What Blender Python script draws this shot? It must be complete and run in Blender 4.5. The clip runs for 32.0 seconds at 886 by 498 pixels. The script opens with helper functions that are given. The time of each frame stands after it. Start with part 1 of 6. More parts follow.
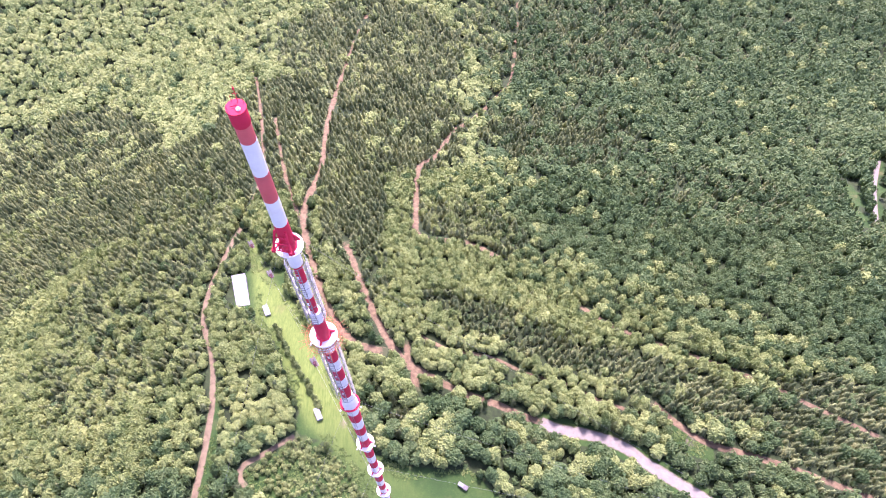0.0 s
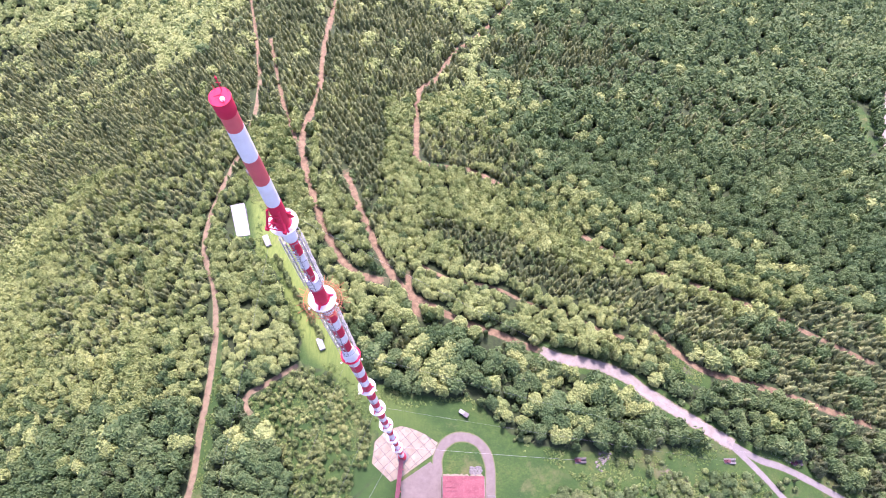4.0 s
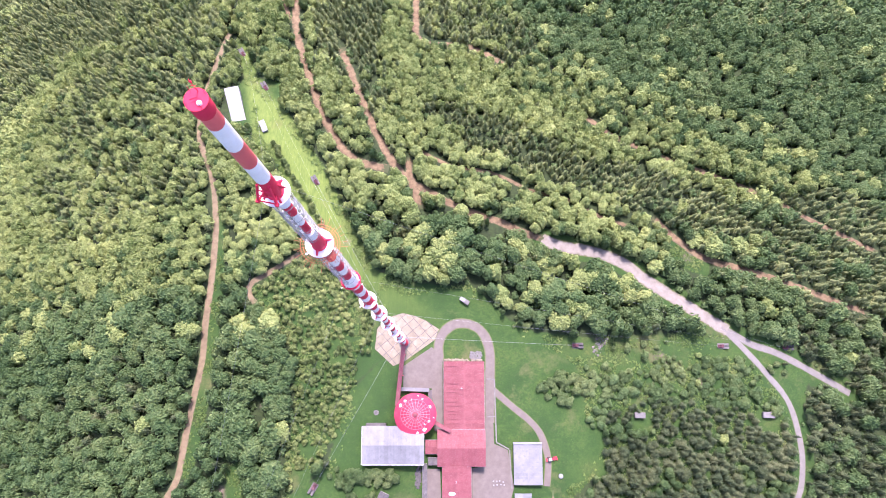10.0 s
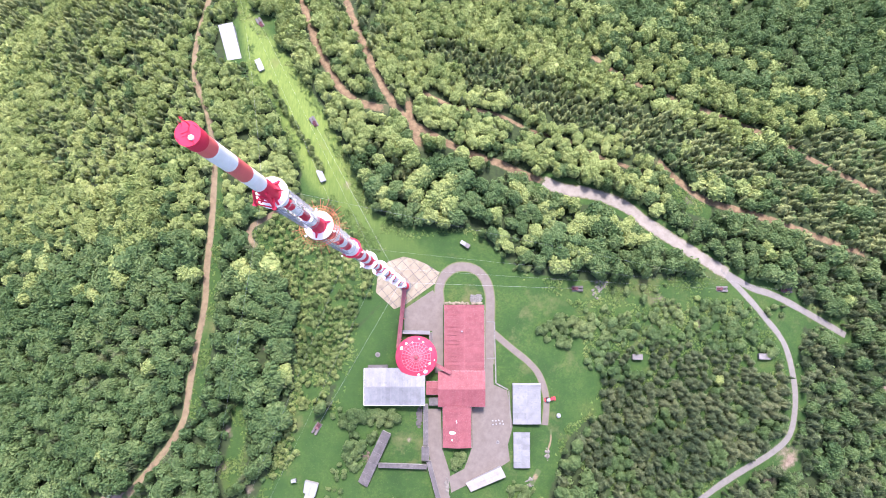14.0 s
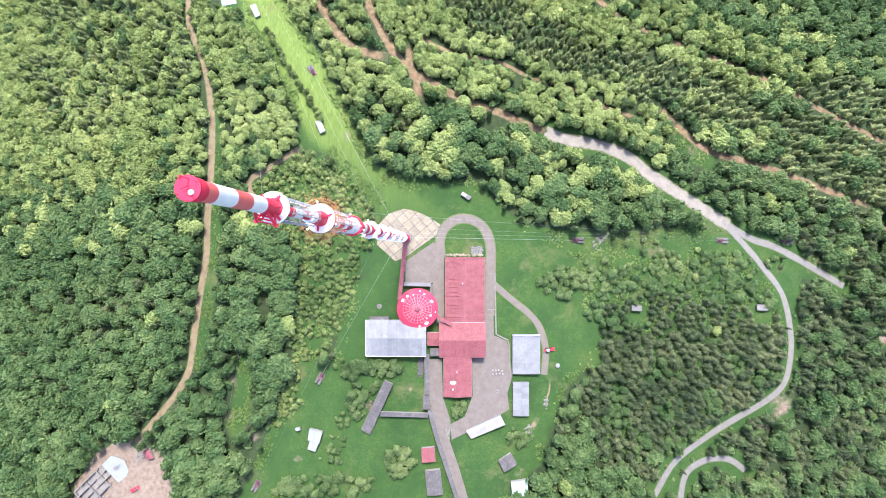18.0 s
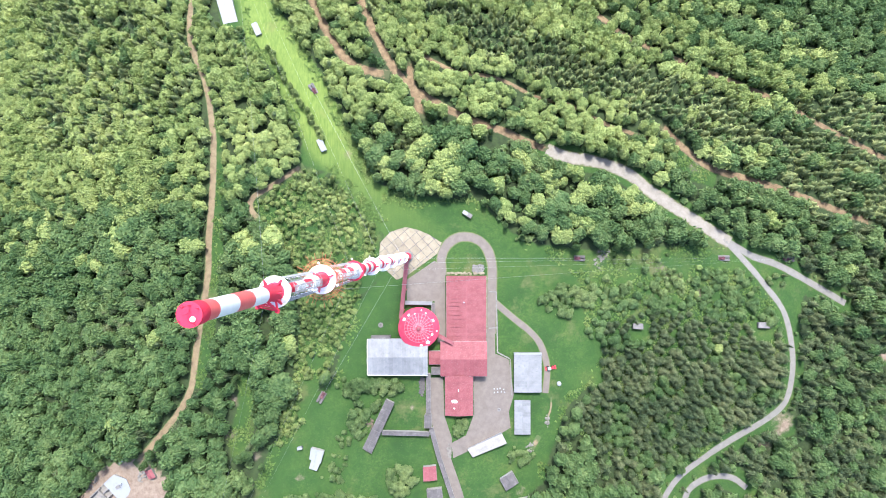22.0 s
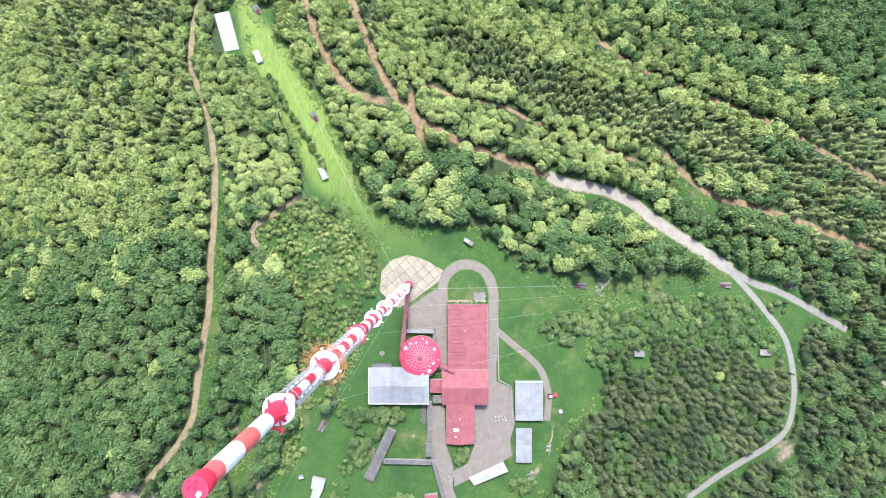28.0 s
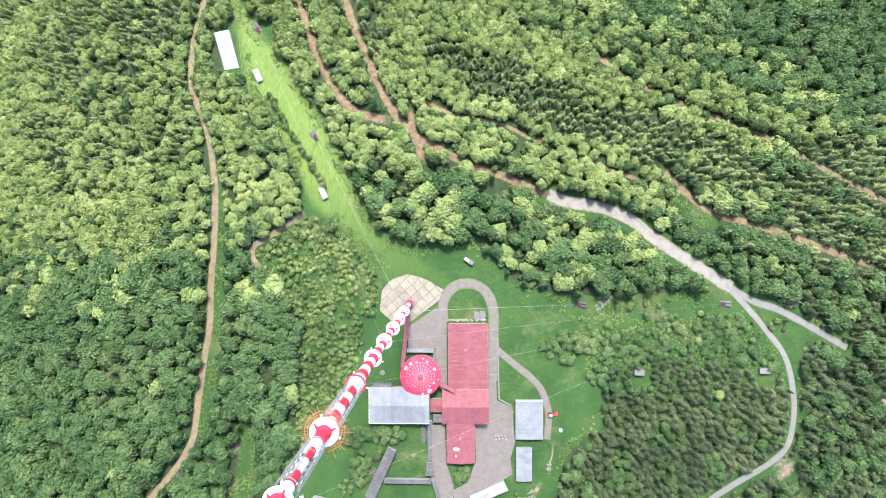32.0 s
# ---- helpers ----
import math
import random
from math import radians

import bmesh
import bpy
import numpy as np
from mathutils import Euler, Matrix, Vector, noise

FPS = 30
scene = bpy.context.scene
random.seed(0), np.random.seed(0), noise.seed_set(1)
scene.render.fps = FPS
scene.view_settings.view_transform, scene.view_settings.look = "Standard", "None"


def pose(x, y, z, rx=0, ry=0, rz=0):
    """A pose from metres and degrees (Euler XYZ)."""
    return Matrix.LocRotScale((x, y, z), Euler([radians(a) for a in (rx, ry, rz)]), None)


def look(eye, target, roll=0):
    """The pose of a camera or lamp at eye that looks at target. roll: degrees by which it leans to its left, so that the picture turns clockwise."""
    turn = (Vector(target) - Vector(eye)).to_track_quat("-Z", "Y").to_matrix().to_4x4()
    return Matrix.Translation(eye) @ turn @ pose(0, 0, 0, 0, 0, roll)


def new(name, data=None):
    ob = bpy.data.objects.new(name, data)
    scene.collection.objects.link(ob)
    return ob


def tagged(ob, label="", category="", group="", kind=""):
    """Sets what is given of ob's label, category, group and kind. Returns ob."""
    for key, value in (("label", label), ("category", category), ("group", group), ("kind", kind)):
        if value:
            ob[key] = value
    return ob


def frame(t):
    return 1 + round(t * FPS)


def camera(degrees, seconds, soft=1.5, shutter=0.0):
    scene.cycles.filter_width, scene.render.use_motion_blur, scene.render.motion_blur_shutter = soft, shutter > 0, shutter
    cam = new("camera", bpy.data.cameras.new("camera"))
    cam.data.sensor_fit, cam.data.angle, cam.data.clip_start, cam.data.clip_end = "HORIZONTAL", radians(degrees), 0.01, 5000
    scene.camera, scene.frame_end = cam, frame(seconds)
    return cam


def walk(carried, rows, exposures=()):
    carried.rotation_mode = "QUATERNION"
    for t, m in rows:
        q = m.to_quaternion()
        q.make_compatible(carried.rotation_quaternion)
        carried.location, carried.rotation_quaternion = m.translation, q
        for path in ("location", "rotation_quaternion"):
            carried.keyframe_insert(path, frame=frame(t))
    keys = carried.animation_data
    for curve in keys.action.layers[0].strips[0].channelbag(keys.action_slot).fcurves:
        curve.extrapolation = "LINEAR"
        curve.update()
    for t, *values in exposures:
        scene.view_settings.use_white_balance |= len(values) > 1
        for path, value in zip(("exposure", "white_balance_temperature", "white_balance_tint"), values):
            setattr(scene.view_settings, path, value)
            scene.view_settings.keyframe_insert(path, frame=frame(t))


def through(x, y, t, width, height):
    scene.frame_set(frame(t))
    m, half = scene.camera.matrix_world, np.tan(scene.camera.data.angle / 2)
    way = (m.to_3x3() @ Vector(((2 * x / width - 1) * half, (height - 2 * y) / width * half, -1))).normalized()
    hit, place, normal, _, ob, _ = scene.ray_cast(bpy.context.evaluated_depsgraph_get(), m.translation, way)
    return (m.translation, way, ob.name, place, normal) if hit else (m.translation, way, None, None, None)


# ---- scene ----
cam = camera(62.1, 32.0, 1.0)
PATH = [
    (0, pose(20.43, -46.53, 371.34, 28.18, 0.00, 0.02)),
    (1, pose(20.47, -44.53, 371.46, 26.94, 0.04, 0.00)),
    (2, pose(20.50, -42.42, 371.57, 25.28, 0.08, -0.02)),
    (3, pose(20.51, -40.20, 371.61, 23.23, 0.11, -0.03)),
    (3.5, pose(20.55, -39.04, 371.63, 22.45, 0.12, -0.02)),
    (5.5, pose(20.78, -34.28, 371.71, 18.71, 0.17, -0.02)),
    (6, pose(20.79, -33.10, 371.73, 17.78, 0.17, -0.04)),
    (7, pose(20.69, -30.81, 371.75, 16.11, 0.17, -0.04)),
    (8, pose(20.60, -28.50, 371.73, 14.26, 0.17, -0.02)),
    (9, pose(20.61, -26.14, 371.64, 12.65, 0.18, -0.01)),
    (10, pose(20.68, -23.70, 371.50, 10.92, 0.22, 0.01)),
    (11, pose(20.72, -21.28, 371.48, 9.43, 0.23, 0.02)),
    (12, pose(20.66, -18.91, 371.54, 7.79, 0.24, 0.01)),
    (13, pose(20.61, -16.64, 371.65, 6.44, 0.25, 0.03)),
    (14, pose(20.66, -14.40, 371.69, 5.11, 0.26, 0.03)),
    (14.5, pose(20.67, -13.26, 371.69, 4.58, 0.28, 0.03)),
    (16.5, pose(20.62, -8.58, 371.79, 2.04, 0.29, 0.03)),
    (17, pose(20.56, -7.34, 371.83, 1.35, 0.29, 0.04)),
    (17.5, pose(20.46, -6.03, 371.83, 0.54, 0.29, 0.03)),
    (18, pose(20.35, -4.65, 371.76, -0.12, 0.28, 0.03)),
    (19, pose(20.15, -1.90, 371.72, -0.21, 0.27, 0.01)),
    (20, pose(20.15, 0.64, 371.76, -0.22, 0.31, -0.00)),
    (21, pose(20.22, 3.05, 371.76, -0.26, 0.34, 0.00)),
    (22, pose(20.33, 5.40, 371.73, -0.24, 0.38, -0.03)),
    (23, pose(20.44, 7.70, 371.70, -0.25, 0.41, -0.05)),
    (24, pose(20.34, 10.02, 371.65, -0.22, 0.41, -0.01)),
    (25, pose(20.18, 12.33, 371.64, -0.25, 0.41, -0.04)),
    (25.5, pose(20.13, 13.46, 371.66, -0.22, 0.41, -0.04)),
    (27.5, pose(19.99, 17.93, 371.85, -0.18, 0.43, -0.05)),
    (28, pose(19.99, 19.13, 371.88, -0.18, 0.43, -0.05)),
    (29, pose(20.09, 21.83, 371.86, -0.25, 0.45, -0.05)),
    (30, pose(20.20, 24.67, 371.89, -0.30, 0.46, -0.08)),
    (31, pose(20.29, 27.58, 371.92, -0.40, 0.48, -0.07)),
    (32, pose(20.26, 30.49, 371.96, -0.44, 0.48, -0.10)),
]
EXPOSURES = [(0.0, 2.08, 6000, 56), (3.5, 2.01, 6030, 53), (9.0, 1.96, 6080, 42), (14.0, 1.92, 6040, 28), (20.0, 1.92, 5960, 13), (32.0, 1.93, 5980, 10)]
walk(cam, PATH, EXPOSURES)

# ---- daylight: a high sun through thin cloud, from the far side of the hill ----
SUN_FROM = Vector((0.04, 0.51, 0.86)).normalized()
world = bpy.data.worlds.new("sky")
scene.world = world
world.use_nodes = True
wn = world.node_tree.nodes
sky = wn.new("ShaderNodeTexSky")
sky.sky_type = "NISHITA"
sky.sun_disc = False
sky.sun_elevation = math.asin(SUN_FROM.z)
sky.sun_rotation = math.atan2(SUN_FROM.x, SUN_FROM.y)
sky.air_density, sky.dust_density, sky.ozone_density = 1.0, 2.5, 1.0
wn["Background"].inputs["Strength"].default_value = 0.15
world.node_tree.links.new(sky.outputs[0], wn["Background"].inputs["Color"])
sun = new("sun", bpy.data.lights.new("sun", "SUN"))
sun.data.energy, sun.data.angle, sun.data.color = 2.5, radians(9.0), (1.0, 0.95, 0.86)
sun.matrix_world = look(SUN_FROM * 900, (0, 0, 0))


# ---- materials ----
def nodes_of(name):
    m = bpy.data.materials.new(name)
    m.use_nodes = True
    t = m.node_tree
    return m, t, t.nodes["Principled BSDF"]


def add(t, kind, **values):
    n = t.nodes.new(kind)
    for key, value in values.items():
        n.inputs[key].default_value = value
    return n


def noise_at(t, scale, detail=4.0, rough=0.6, stretch=None, spin=0.0):
    """Noise by the place in the world, with the given number of waves a metre."""
    g = t.nodes.new("ShaderNodeNewGeometry")
    n = add(t, "ShaderNodeTexNoise", Scale=scale, Detail=detail, Roughness=rough)
    source = g.outputs["Position"]
    if stretch:
        mp = t.nodes.new("ShaderNodeMapping")
        mp.inputs["Scale"].default_value = stretch
        mp.inputs["Rotation"].default_value = (0, 0, spin)
        t.links.new(source, mp.inputs["Vector"])
        source = mp.outputs[0]
    t.links.new(source, n.inputs["Vector"])
    return n.outputs["Fac"]


def ramp(t, fac, stops):
    r = t.nodes.new("ShaderNodeValToRGB")
    e = r.color_ramp.elements
    while len(e) < len(stops):
        e.new(0.5)
    for el, (at, col) in zip(e, stops):
        el.position, el.color = at, (*col, 1)
    t.links.new(fac, r.inputs["Fac"])
    return r.outputs["Color"]


def mixed(t, fac, a, b, kind="MIX"):
    m = t.nodes.new("ShaderNodeMix")
    m.data_type, m.blend_type = "RGBA", kind
    for socket, v in ((m.inputs[0], fac), (m.inputs[6], a), (m.inputs[7], b)):
        if isinstance(v, (int, float)):
            socket.default_value = v
        elif isinstance(v, tuple):
            socket.default_value = (*v, 1)
        else:
            t.links.new(v, socket)
    return m.outputs[2]


def maths(t, op, a, b=0.0):
    m = t.nodes.new("ShaderNodeMath")
    m.operation = op
    for socket, v in zip(m.inputs, (a, b)):
        if isinstance(v, (int, float)):
            socket.default_value = v
        else:
            t.links.new(v, socket)
    return m.outputs[0]


def bump(t, bsdf, height, strength=0.4, distance=0.05):
    b = add(t, "ShaderNodeBump", Strength=strength, Distance=distance)
    t.links.new(height, b.inputs["Height"])
    t.links.new(b.outputs[0], bsdf.inputs["Normal"])


def surface(name, dark, light, scale=0.6, fine=9.0, rough=0.8, metal=0.0, stain=None, stain_scale=0.15, relief=0.3, depth=0.02, tone=0.12):
    """Two scales of mottling, stains with soft edges, a fine relief, and a small change of tone from piece to piece."""
    m, t, b = nodes_of(name)
    col = ramp(t, noise_at(t, scale, 5), [(0.3, dark), (0.7, light)])
    grain = noise_at(t, fine, 3)
    col = mixed(t, maths(t, "MULTIPLY", grain, 0.35), col, tuple(c * 0.7 for c in dark))
    if stain:
        f = ramp(t, noise_at(t, stain_scale, 6, 0.7), [(0.52, (0, 0, 0)), (0.66, (1, 1, 1))])
        col = mixed(t, maths(t, "MULTIPLY", f, 0.8), col, stain)
    if tone:
        r = t.nodes.new("ShaderNodeObjectInfo").outputs["Random"]
        k = maths(t, "ADD", maths(t, "MULTIPLY", r, 2 * tone), 1 - tone)
        col = mixed(t, 1.0, col, k, "MULTIPLY")
    t.links.new(col, b.inputs["Base Color"])
    b.inputs["Roughness"].default_value, b.inputs["Metallic"].default_value = rough, metal
    if relief:
        bump(t, b, grain, relief, depth)
    return m


def foliage(name, low, mid, high, through=0.3, stand=0.03):
    """Leaves: each spray its own green, single trees and stands lean to other greens; dark noise paints shaded gaps
    between clumps; some light comes through.
    """
    m, t, b = nodes_of(name)
    g = t.nodes.new("ShaderNodeNewGeometry")
    trees = noise_at(t, 0.13, 1)
    stands = noise_at(t, stand, 3)
    f = maths(t, "ADD", maths(t, "MULTIPLY", g.outputs["Random Per Island"], 0.32), maths(t, "MULTIPLY", trees, 0.74))
    f = maths(t, "ADD", f, maths(t, "MULTIPLY", maths(t, "SUBTRACT", stands, 0.5), 0.9))
    col = ramp(t, f, [(0.2, low), (0.5, mid), (0.85, high)])
    # low noise darkens the colour as shade between leaf clumps, high noise pales it
    clump_noise = noise_at(t, 0.8, 5, 0.7)
    col = mixed(t, ramp(t, clump_noise, [(0.34, (0.55, 0.55, 0.55)), (0.5, (0, 0, 0))]), col, tuple(0.6 * c for c in low))
    col = mixed(t, ramp(t, clump_noise, [(0.54, (0, 0, 0)), (0.7, (0.35, 0.35, 0.35))]), col, high)
    # finer dark specks, again shade painted into the leaf colour
    gap_noise = noise_at(t, 2.4, 2, 0.6)
    col = mixed(t, ramp(t, gap_noise, [(0.34, (0.4, 0.4, 0.4)), (0.48, (0, 0, 0))]), col, tuple(0.55 * c for c in low))
    bump(t, b, maths(t, "ADD", clump_noise, maths(t, "MULTIPLY", gap_noise, 0.5)), 0.9, 0.6)
    t.links.new(col, b.inputs["Base Color"])
    b.inputs["Roughness"].default_value = 0.58
    b.inputs["Specular IOR Level"].default_value = 0.22
    tr = t.nodes.new("ShaderNodeBsdfTranslucent")
    t.links.new(mixed(t, 0.35, col, (0.25, 0.36, 0.04)), tr.inputs["Color"])
    mx = t.nodes.new("ShaderNodeMixShader")
    mx.inputs[0].default_value = through
    t.links.new(b.outputs[0], mx.inputs[1])
    t.links.new(tr.outputs[0], mx.inputs[2])
    t.links.new(mx.outputs[0], t.nodes["Material Output"].inputs["Surface"])
    return m


def ground_material():
    m, t, b = nodes_of("hill_ground")
    wood = t.nodes.new("ShaderNodeAttribute")
    wood.attribute_name = "wood_floor"
    bare = t.nodes.new("ShaderNodeAttribute")
    bare.attribute_name = "bare_soil"
    lawn = ramp(t, noise_at(t, 0.06, 7, 0.7), [(0.28, (0.009, 0.033, 0.003)), (0.44, (0.017, 0.054, 0.005)), (0.58, (0.033, 0.074, 0.009)), (0.72, (0.074, 0.096, 0.02))])
    tuft = noise_at(t, 0.9, 6, 0.75)
    lawn = mixed(t, ramp(t, tuft, [(0.4, (0.75, 0.75, 0.75)), (0.62, (0, 0, 0))]), lawn, (0.013, 0.042, 0.005))
    seed_heads = ramp(t, noise_at(t, 2.4, 3, 0.6), [(0.62, (0, 0, 0)), (0.74, (0.6, 0.6, 0.6))])
    lawn = mixed(t, seed_heads, lawn, (0.11, 0.145, 0.045))
    # yellowish mown grass, lightened further to stand in for sun on the strip
    mown = t.nodes.new("ShaderNodeAttribute")
    mown.attribute_name = "mown_hay"
    hay = ramp(t, noise_at(t, 1.1, 5, 0.7, (1.0, 0.06, 1.0), -0.5), [(0.35, (0.066, 0.112, 0.016)), (0.65, (0.125, 0.172, 0.034))])
    lawn = mixed(t, mown.outputs["Fac"], lawn, hay)
    dry = ramp(t, noise_at(t, 0.045, 7, 0.72), [(0.56, (0, 0, 0)), (0.7, (1, 1, 1))])
    lawn = mixed(t, maths(t, "MULTIPLY", dry, 0.6), lawn, (0.12, 0.11, 0.045))
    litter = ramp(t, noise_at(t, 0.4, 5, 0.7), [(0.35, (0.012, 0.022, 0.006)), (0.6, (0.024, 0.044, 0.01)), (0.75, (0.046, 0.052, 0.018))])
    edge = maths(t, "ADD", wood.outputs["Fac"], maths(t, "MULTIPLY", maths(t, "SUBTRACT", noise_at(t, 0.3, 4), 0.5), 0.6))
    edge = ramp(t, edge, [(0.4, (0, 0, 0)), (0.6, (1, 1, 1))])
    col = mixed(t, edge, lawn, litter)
    soil = ramp(t, noise_at(t, 0.5, 6, 0.7), [(0.3, (0.115, 0.078, 0.052)), (0.7, (0.21, 0.167, 0.13))])
    worn = maths(t, "ADD", bare.outputs["Fac"], maths(t, "MULTIPLY", maths(t, "SUBTRACT", noise_at(t, 0.25, 5, 0.7), 0.5), 0.9))
    worn = ramp(t, worn, [(0.38, (0, 0, 0)), (0.75, (1, 1, 1))])
    col = mixed(t, worn, col, soil)
    t.links.new(col, b.inputs["Base Color"])
    b.inputs["Roughness"].default_value = 0.95
    bump(t, b, tuft, 0.6, 0.25)
    return m


def track_material(name, dark, light, verge, ragged=0.35):
    """An unmade track: two worn ruts, a paler crown, and an edge that frays into the verge."""
    m, t, b = nodes_of(name)
    across = t.nodes.new("ShaderNodeAttribute")
    across.attribute_name = "across"
    col = ramp(t, noise_at(t, 0.35, 6, 0.7), [(0.3, dark), (0.7, light)])
    stone = noise_at(t, 3.0, 4, 0.7)
    col = mixed(t, maths(t, "MULTIPLY", stone, 0.4), col, tuple(c * 0.6 for c in dark))
    edge = maths(t, "ADD", across.outputs["Fac"], maths(t, "MULTIPLY", maths(t, "SUBTRACT", noise_at(t, 0.45, 5, 0.7), 0.5), ragged * 4))
    edge = ramp(t, edge, [(0.72, (0, 0, 0)), (0.95, (1, 1, 1))])
    col = mixed(t, edge, col, verge)
    t.links.new(col, b.inputs["Base Color"])
    b.inputs["Roughness"].default_value = 0.93
    bump(t, b, stone, 0.5, 0.08)
    return m


MAT = {}
MAT["ground"] = ground_material()
MAT["dirt"] = track_material("dirt_track", (0.109, 0.079, 0.045), (0.22, 0.172, 0.1), (0.050, 0.075, 0.022), 0.3)
MAT["red_soil"] = track_material("red_soil_track", (0.082, 0.05, 0.026), (0.235, 0.172, 0.095), (0.045, 0.055, 0.02), 0.5)
MAT["gravel"] = track_material("gravel_road", (0.15, 0.135, 0.113), (0.25, 0.228, 0.195), (0.068, 0.081, 0.024), 0.25)
MAT["asphalt"] = track_material("old_asphalt", (0.106, 0.089, 0.077), (0.155, 0.132, 0.113), (0.071, 0.095, 0.025), 0.08)
MAT["lane"] = track_material("pale_asphalt_lane", (0.131, 0.122, 0.112), (0.184, 0.175, 0.160), (0.058, 0.082, 0.023), 0.12)
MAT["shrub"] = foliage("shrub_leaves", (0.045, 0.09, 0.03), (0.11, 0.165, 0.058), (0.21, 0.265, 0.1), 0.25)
# two hardwood greens: the lighter stands in for sun, the darker for cloud shade
MAT["leaf"] = foliage("young_sunlit_leaves", (0.105, 0.165, 0.046), (0.238, 0.302, 0.1), (0.36, 0.41, 0.14), 0.24)
MAT["shaded_leaf"] = foliage("old_shaded_leaves", (0.04, 0.088, 0.032), (0.095, 0.16, 0.057), (0.175, 0.24, 0.088), 0.3)
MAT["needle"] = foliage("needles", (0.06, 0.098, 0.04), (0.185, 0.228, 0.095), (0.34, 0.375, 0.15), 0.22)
# brownish pine green, also the cloud-shaded green of the southern spruces
MAT["pine"] = foliage("pine_shade_needles", (0.03, 0.054, 0.025), (0.072, 0.102, 0.046), (0.165, 0.185, 0.085), 0.25)
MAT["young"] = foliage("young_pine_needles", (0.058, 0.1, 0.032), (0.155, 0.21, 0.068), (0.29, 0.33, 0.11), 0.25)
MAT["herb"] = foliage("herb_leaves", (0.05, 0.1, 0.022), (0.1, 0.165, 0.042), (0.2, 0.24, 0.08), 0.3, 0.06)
MAT["bark"] = surface("bark", (0.06, 0.045, 0.035), (0.16, 0.12, 0.09), 1.5, 8, 0.95)
MAT["mast_red"] = surface("mast_red_paint", (0.55, 0.012, 0.045), (0.64, 0.02, 0.058), 0.4, 6, 0.8, 0.0, (0.5, 0.025, 0.05), 0.12, 0.08, 0.01, 0.03)
MAT["dull_red"] = surface("dull_red_steel", (0.052, 0.008, 0.015), (0.089, 0.017, 0.025), 1.0, 9, 0.6)
MAT["mast_salmon"] = surface("salmon_red_paint", (0.62, 0.095, 0.1), (0.7, 0.125, 0.13), 0.4, 6, 0.45, 0.0, (0.55, 0.1, 0.105), 0.12, 0.08, 0.01, 0.03)
MAT["mast_white"] = surface("mast_white_paint", (0.74, 0.73, 0.72), (0.86, 0.85, 0.84), 0.4, 6, 0.45, 0.0, (0.68, 0.64, 0.6), 0.15, 0.08, 0.01, 0.03)
MAT["steel"] = surface("galvanised_steel", (0.15, 0.16, 0.17), (0.3, 0.31, 0.32), 2.0, 12, 0.5, 0.3, None, 0.2, 0.1, 0.005, 0.08)
MAT["rust"] = surface("orange_rods", (0.3, 0.085, 0.035), (0.42, 0.13, 0.055), 2.0, 12, 0.7)
MAT["red_roof"] = surface("faded_red_sheet_roof", (0.146, 0.033, 0.039), (0.2, 0.058, 0.066), 0.35, 5.0, 0.75, 0.0, (0.215, 0.085, 0.085), 1.8, 0.25, 0.02, 0.07)
MAT["red_dome"] = surface("red_dome_sheet", (0.275, 0.012, 0.04), (0.335, 0.026, 0.06), 0.4, 4.0, 0.8, 0.0, (0.3, 0.045, 0.07), 0.25, 0.15, 0.01, 0.04)
MAT["pink_steel"] = surface("faded_pink_steel", (0.4, 0.14, 0.17), (0.52, 0.22, 0.24), 1, 8, 0.6)
MAT["mint"] = surface("pale_mint_roof", (0.240, 0.338, 0.303), (0.320, 0.409, 0.374), 0.5, 5, 0.6)
MAT["zinc"] = surface("zinc_sheet_roof", (0.13, 0.134, 0.138), (0.185, 0.19, 0.195), 0.25, 4.0, 0.6, 0.0, (0.108, 0.112, 0.116), 0.6, 0.15, 0.01, 0.12)
MAT["felt"] = surface("grey_roof_felt", (0.062, 0.056, 0.055), (0.098, 0.089, 0.087), 0.5, 5.0, 0.9, 0.0, (0.125, 0.116, 0.111), 0.4, 0.3, 0.02, 0.06)
MAT["render"] = surface("pale_render", (0.215, 0.204, 0.184), (0.274, 0.263, 0.243), 0.3, 4.0, 0.9, 0.0, (0.176, 0.165, 0.149), 0.4, 0.2, 0.01, 0.05)
MAT["slab"] = surface("concrete_slab", (0.163, 0.139, 0.097), (0.238, 0.207, 0.148), 0.3, 5.0, 0.9, 0.0, (0.131, 0.106, 0.076), 0.45, 0.25, 0.02, 0.14)
MAT["concrete"] = surface("grey_concrete", (0.116, 0.109, 0.104), (0.178, 0.169, 0.162), 0.5, 5.0, 0.9, 0.0, (0.089, 0.080, 0.076), 0.4, 0.3, 0.02, 0.06)
MAT["white"] = surface("white_sheet", (0.191, 0.201, 0.212), (0.246, 0.255, 0.263), 0.4, 5.0, 0.55, 0.0, (0.168, 0.174, 0.179), 0.4, 0.1, 0.01, 0.03)
MAT["dark"] = surface("dark_glass_and_shade", (0.03, 0.035, 0.04), (0.06, 0.065, 0.07), 1.0, 6, 0.25)
MAT["wire"] = surface("guy_rope", (0.24, 0.25, 0.255), (0.32, 0.33, 0.33), 1.0, 9, 0.5, 0.3, None, 0.2, 0, 0, 0)
MAT["rubber"] = surface("black_rubber", (0.02, 0.02, 0.02), (0.05, 0.05, 0.05), 2, 9, 0.85)
MAT["car_red"] = surface("red_car_paint", (0.55, 0.03, 0.05), (0.62, 0.05, 0.06), 1, 9, 0.25, 0, None, 0.2, 0, 0, 0)
MAT["rubble"] = surface("pale_rubble", (0.118, 0.108, 0.095), (0.208, 0.194, 0.171), 0.5, 4, 0.95, 0, (0.090, 0.076, 0.066), 0.5, 0.5, 0.05)



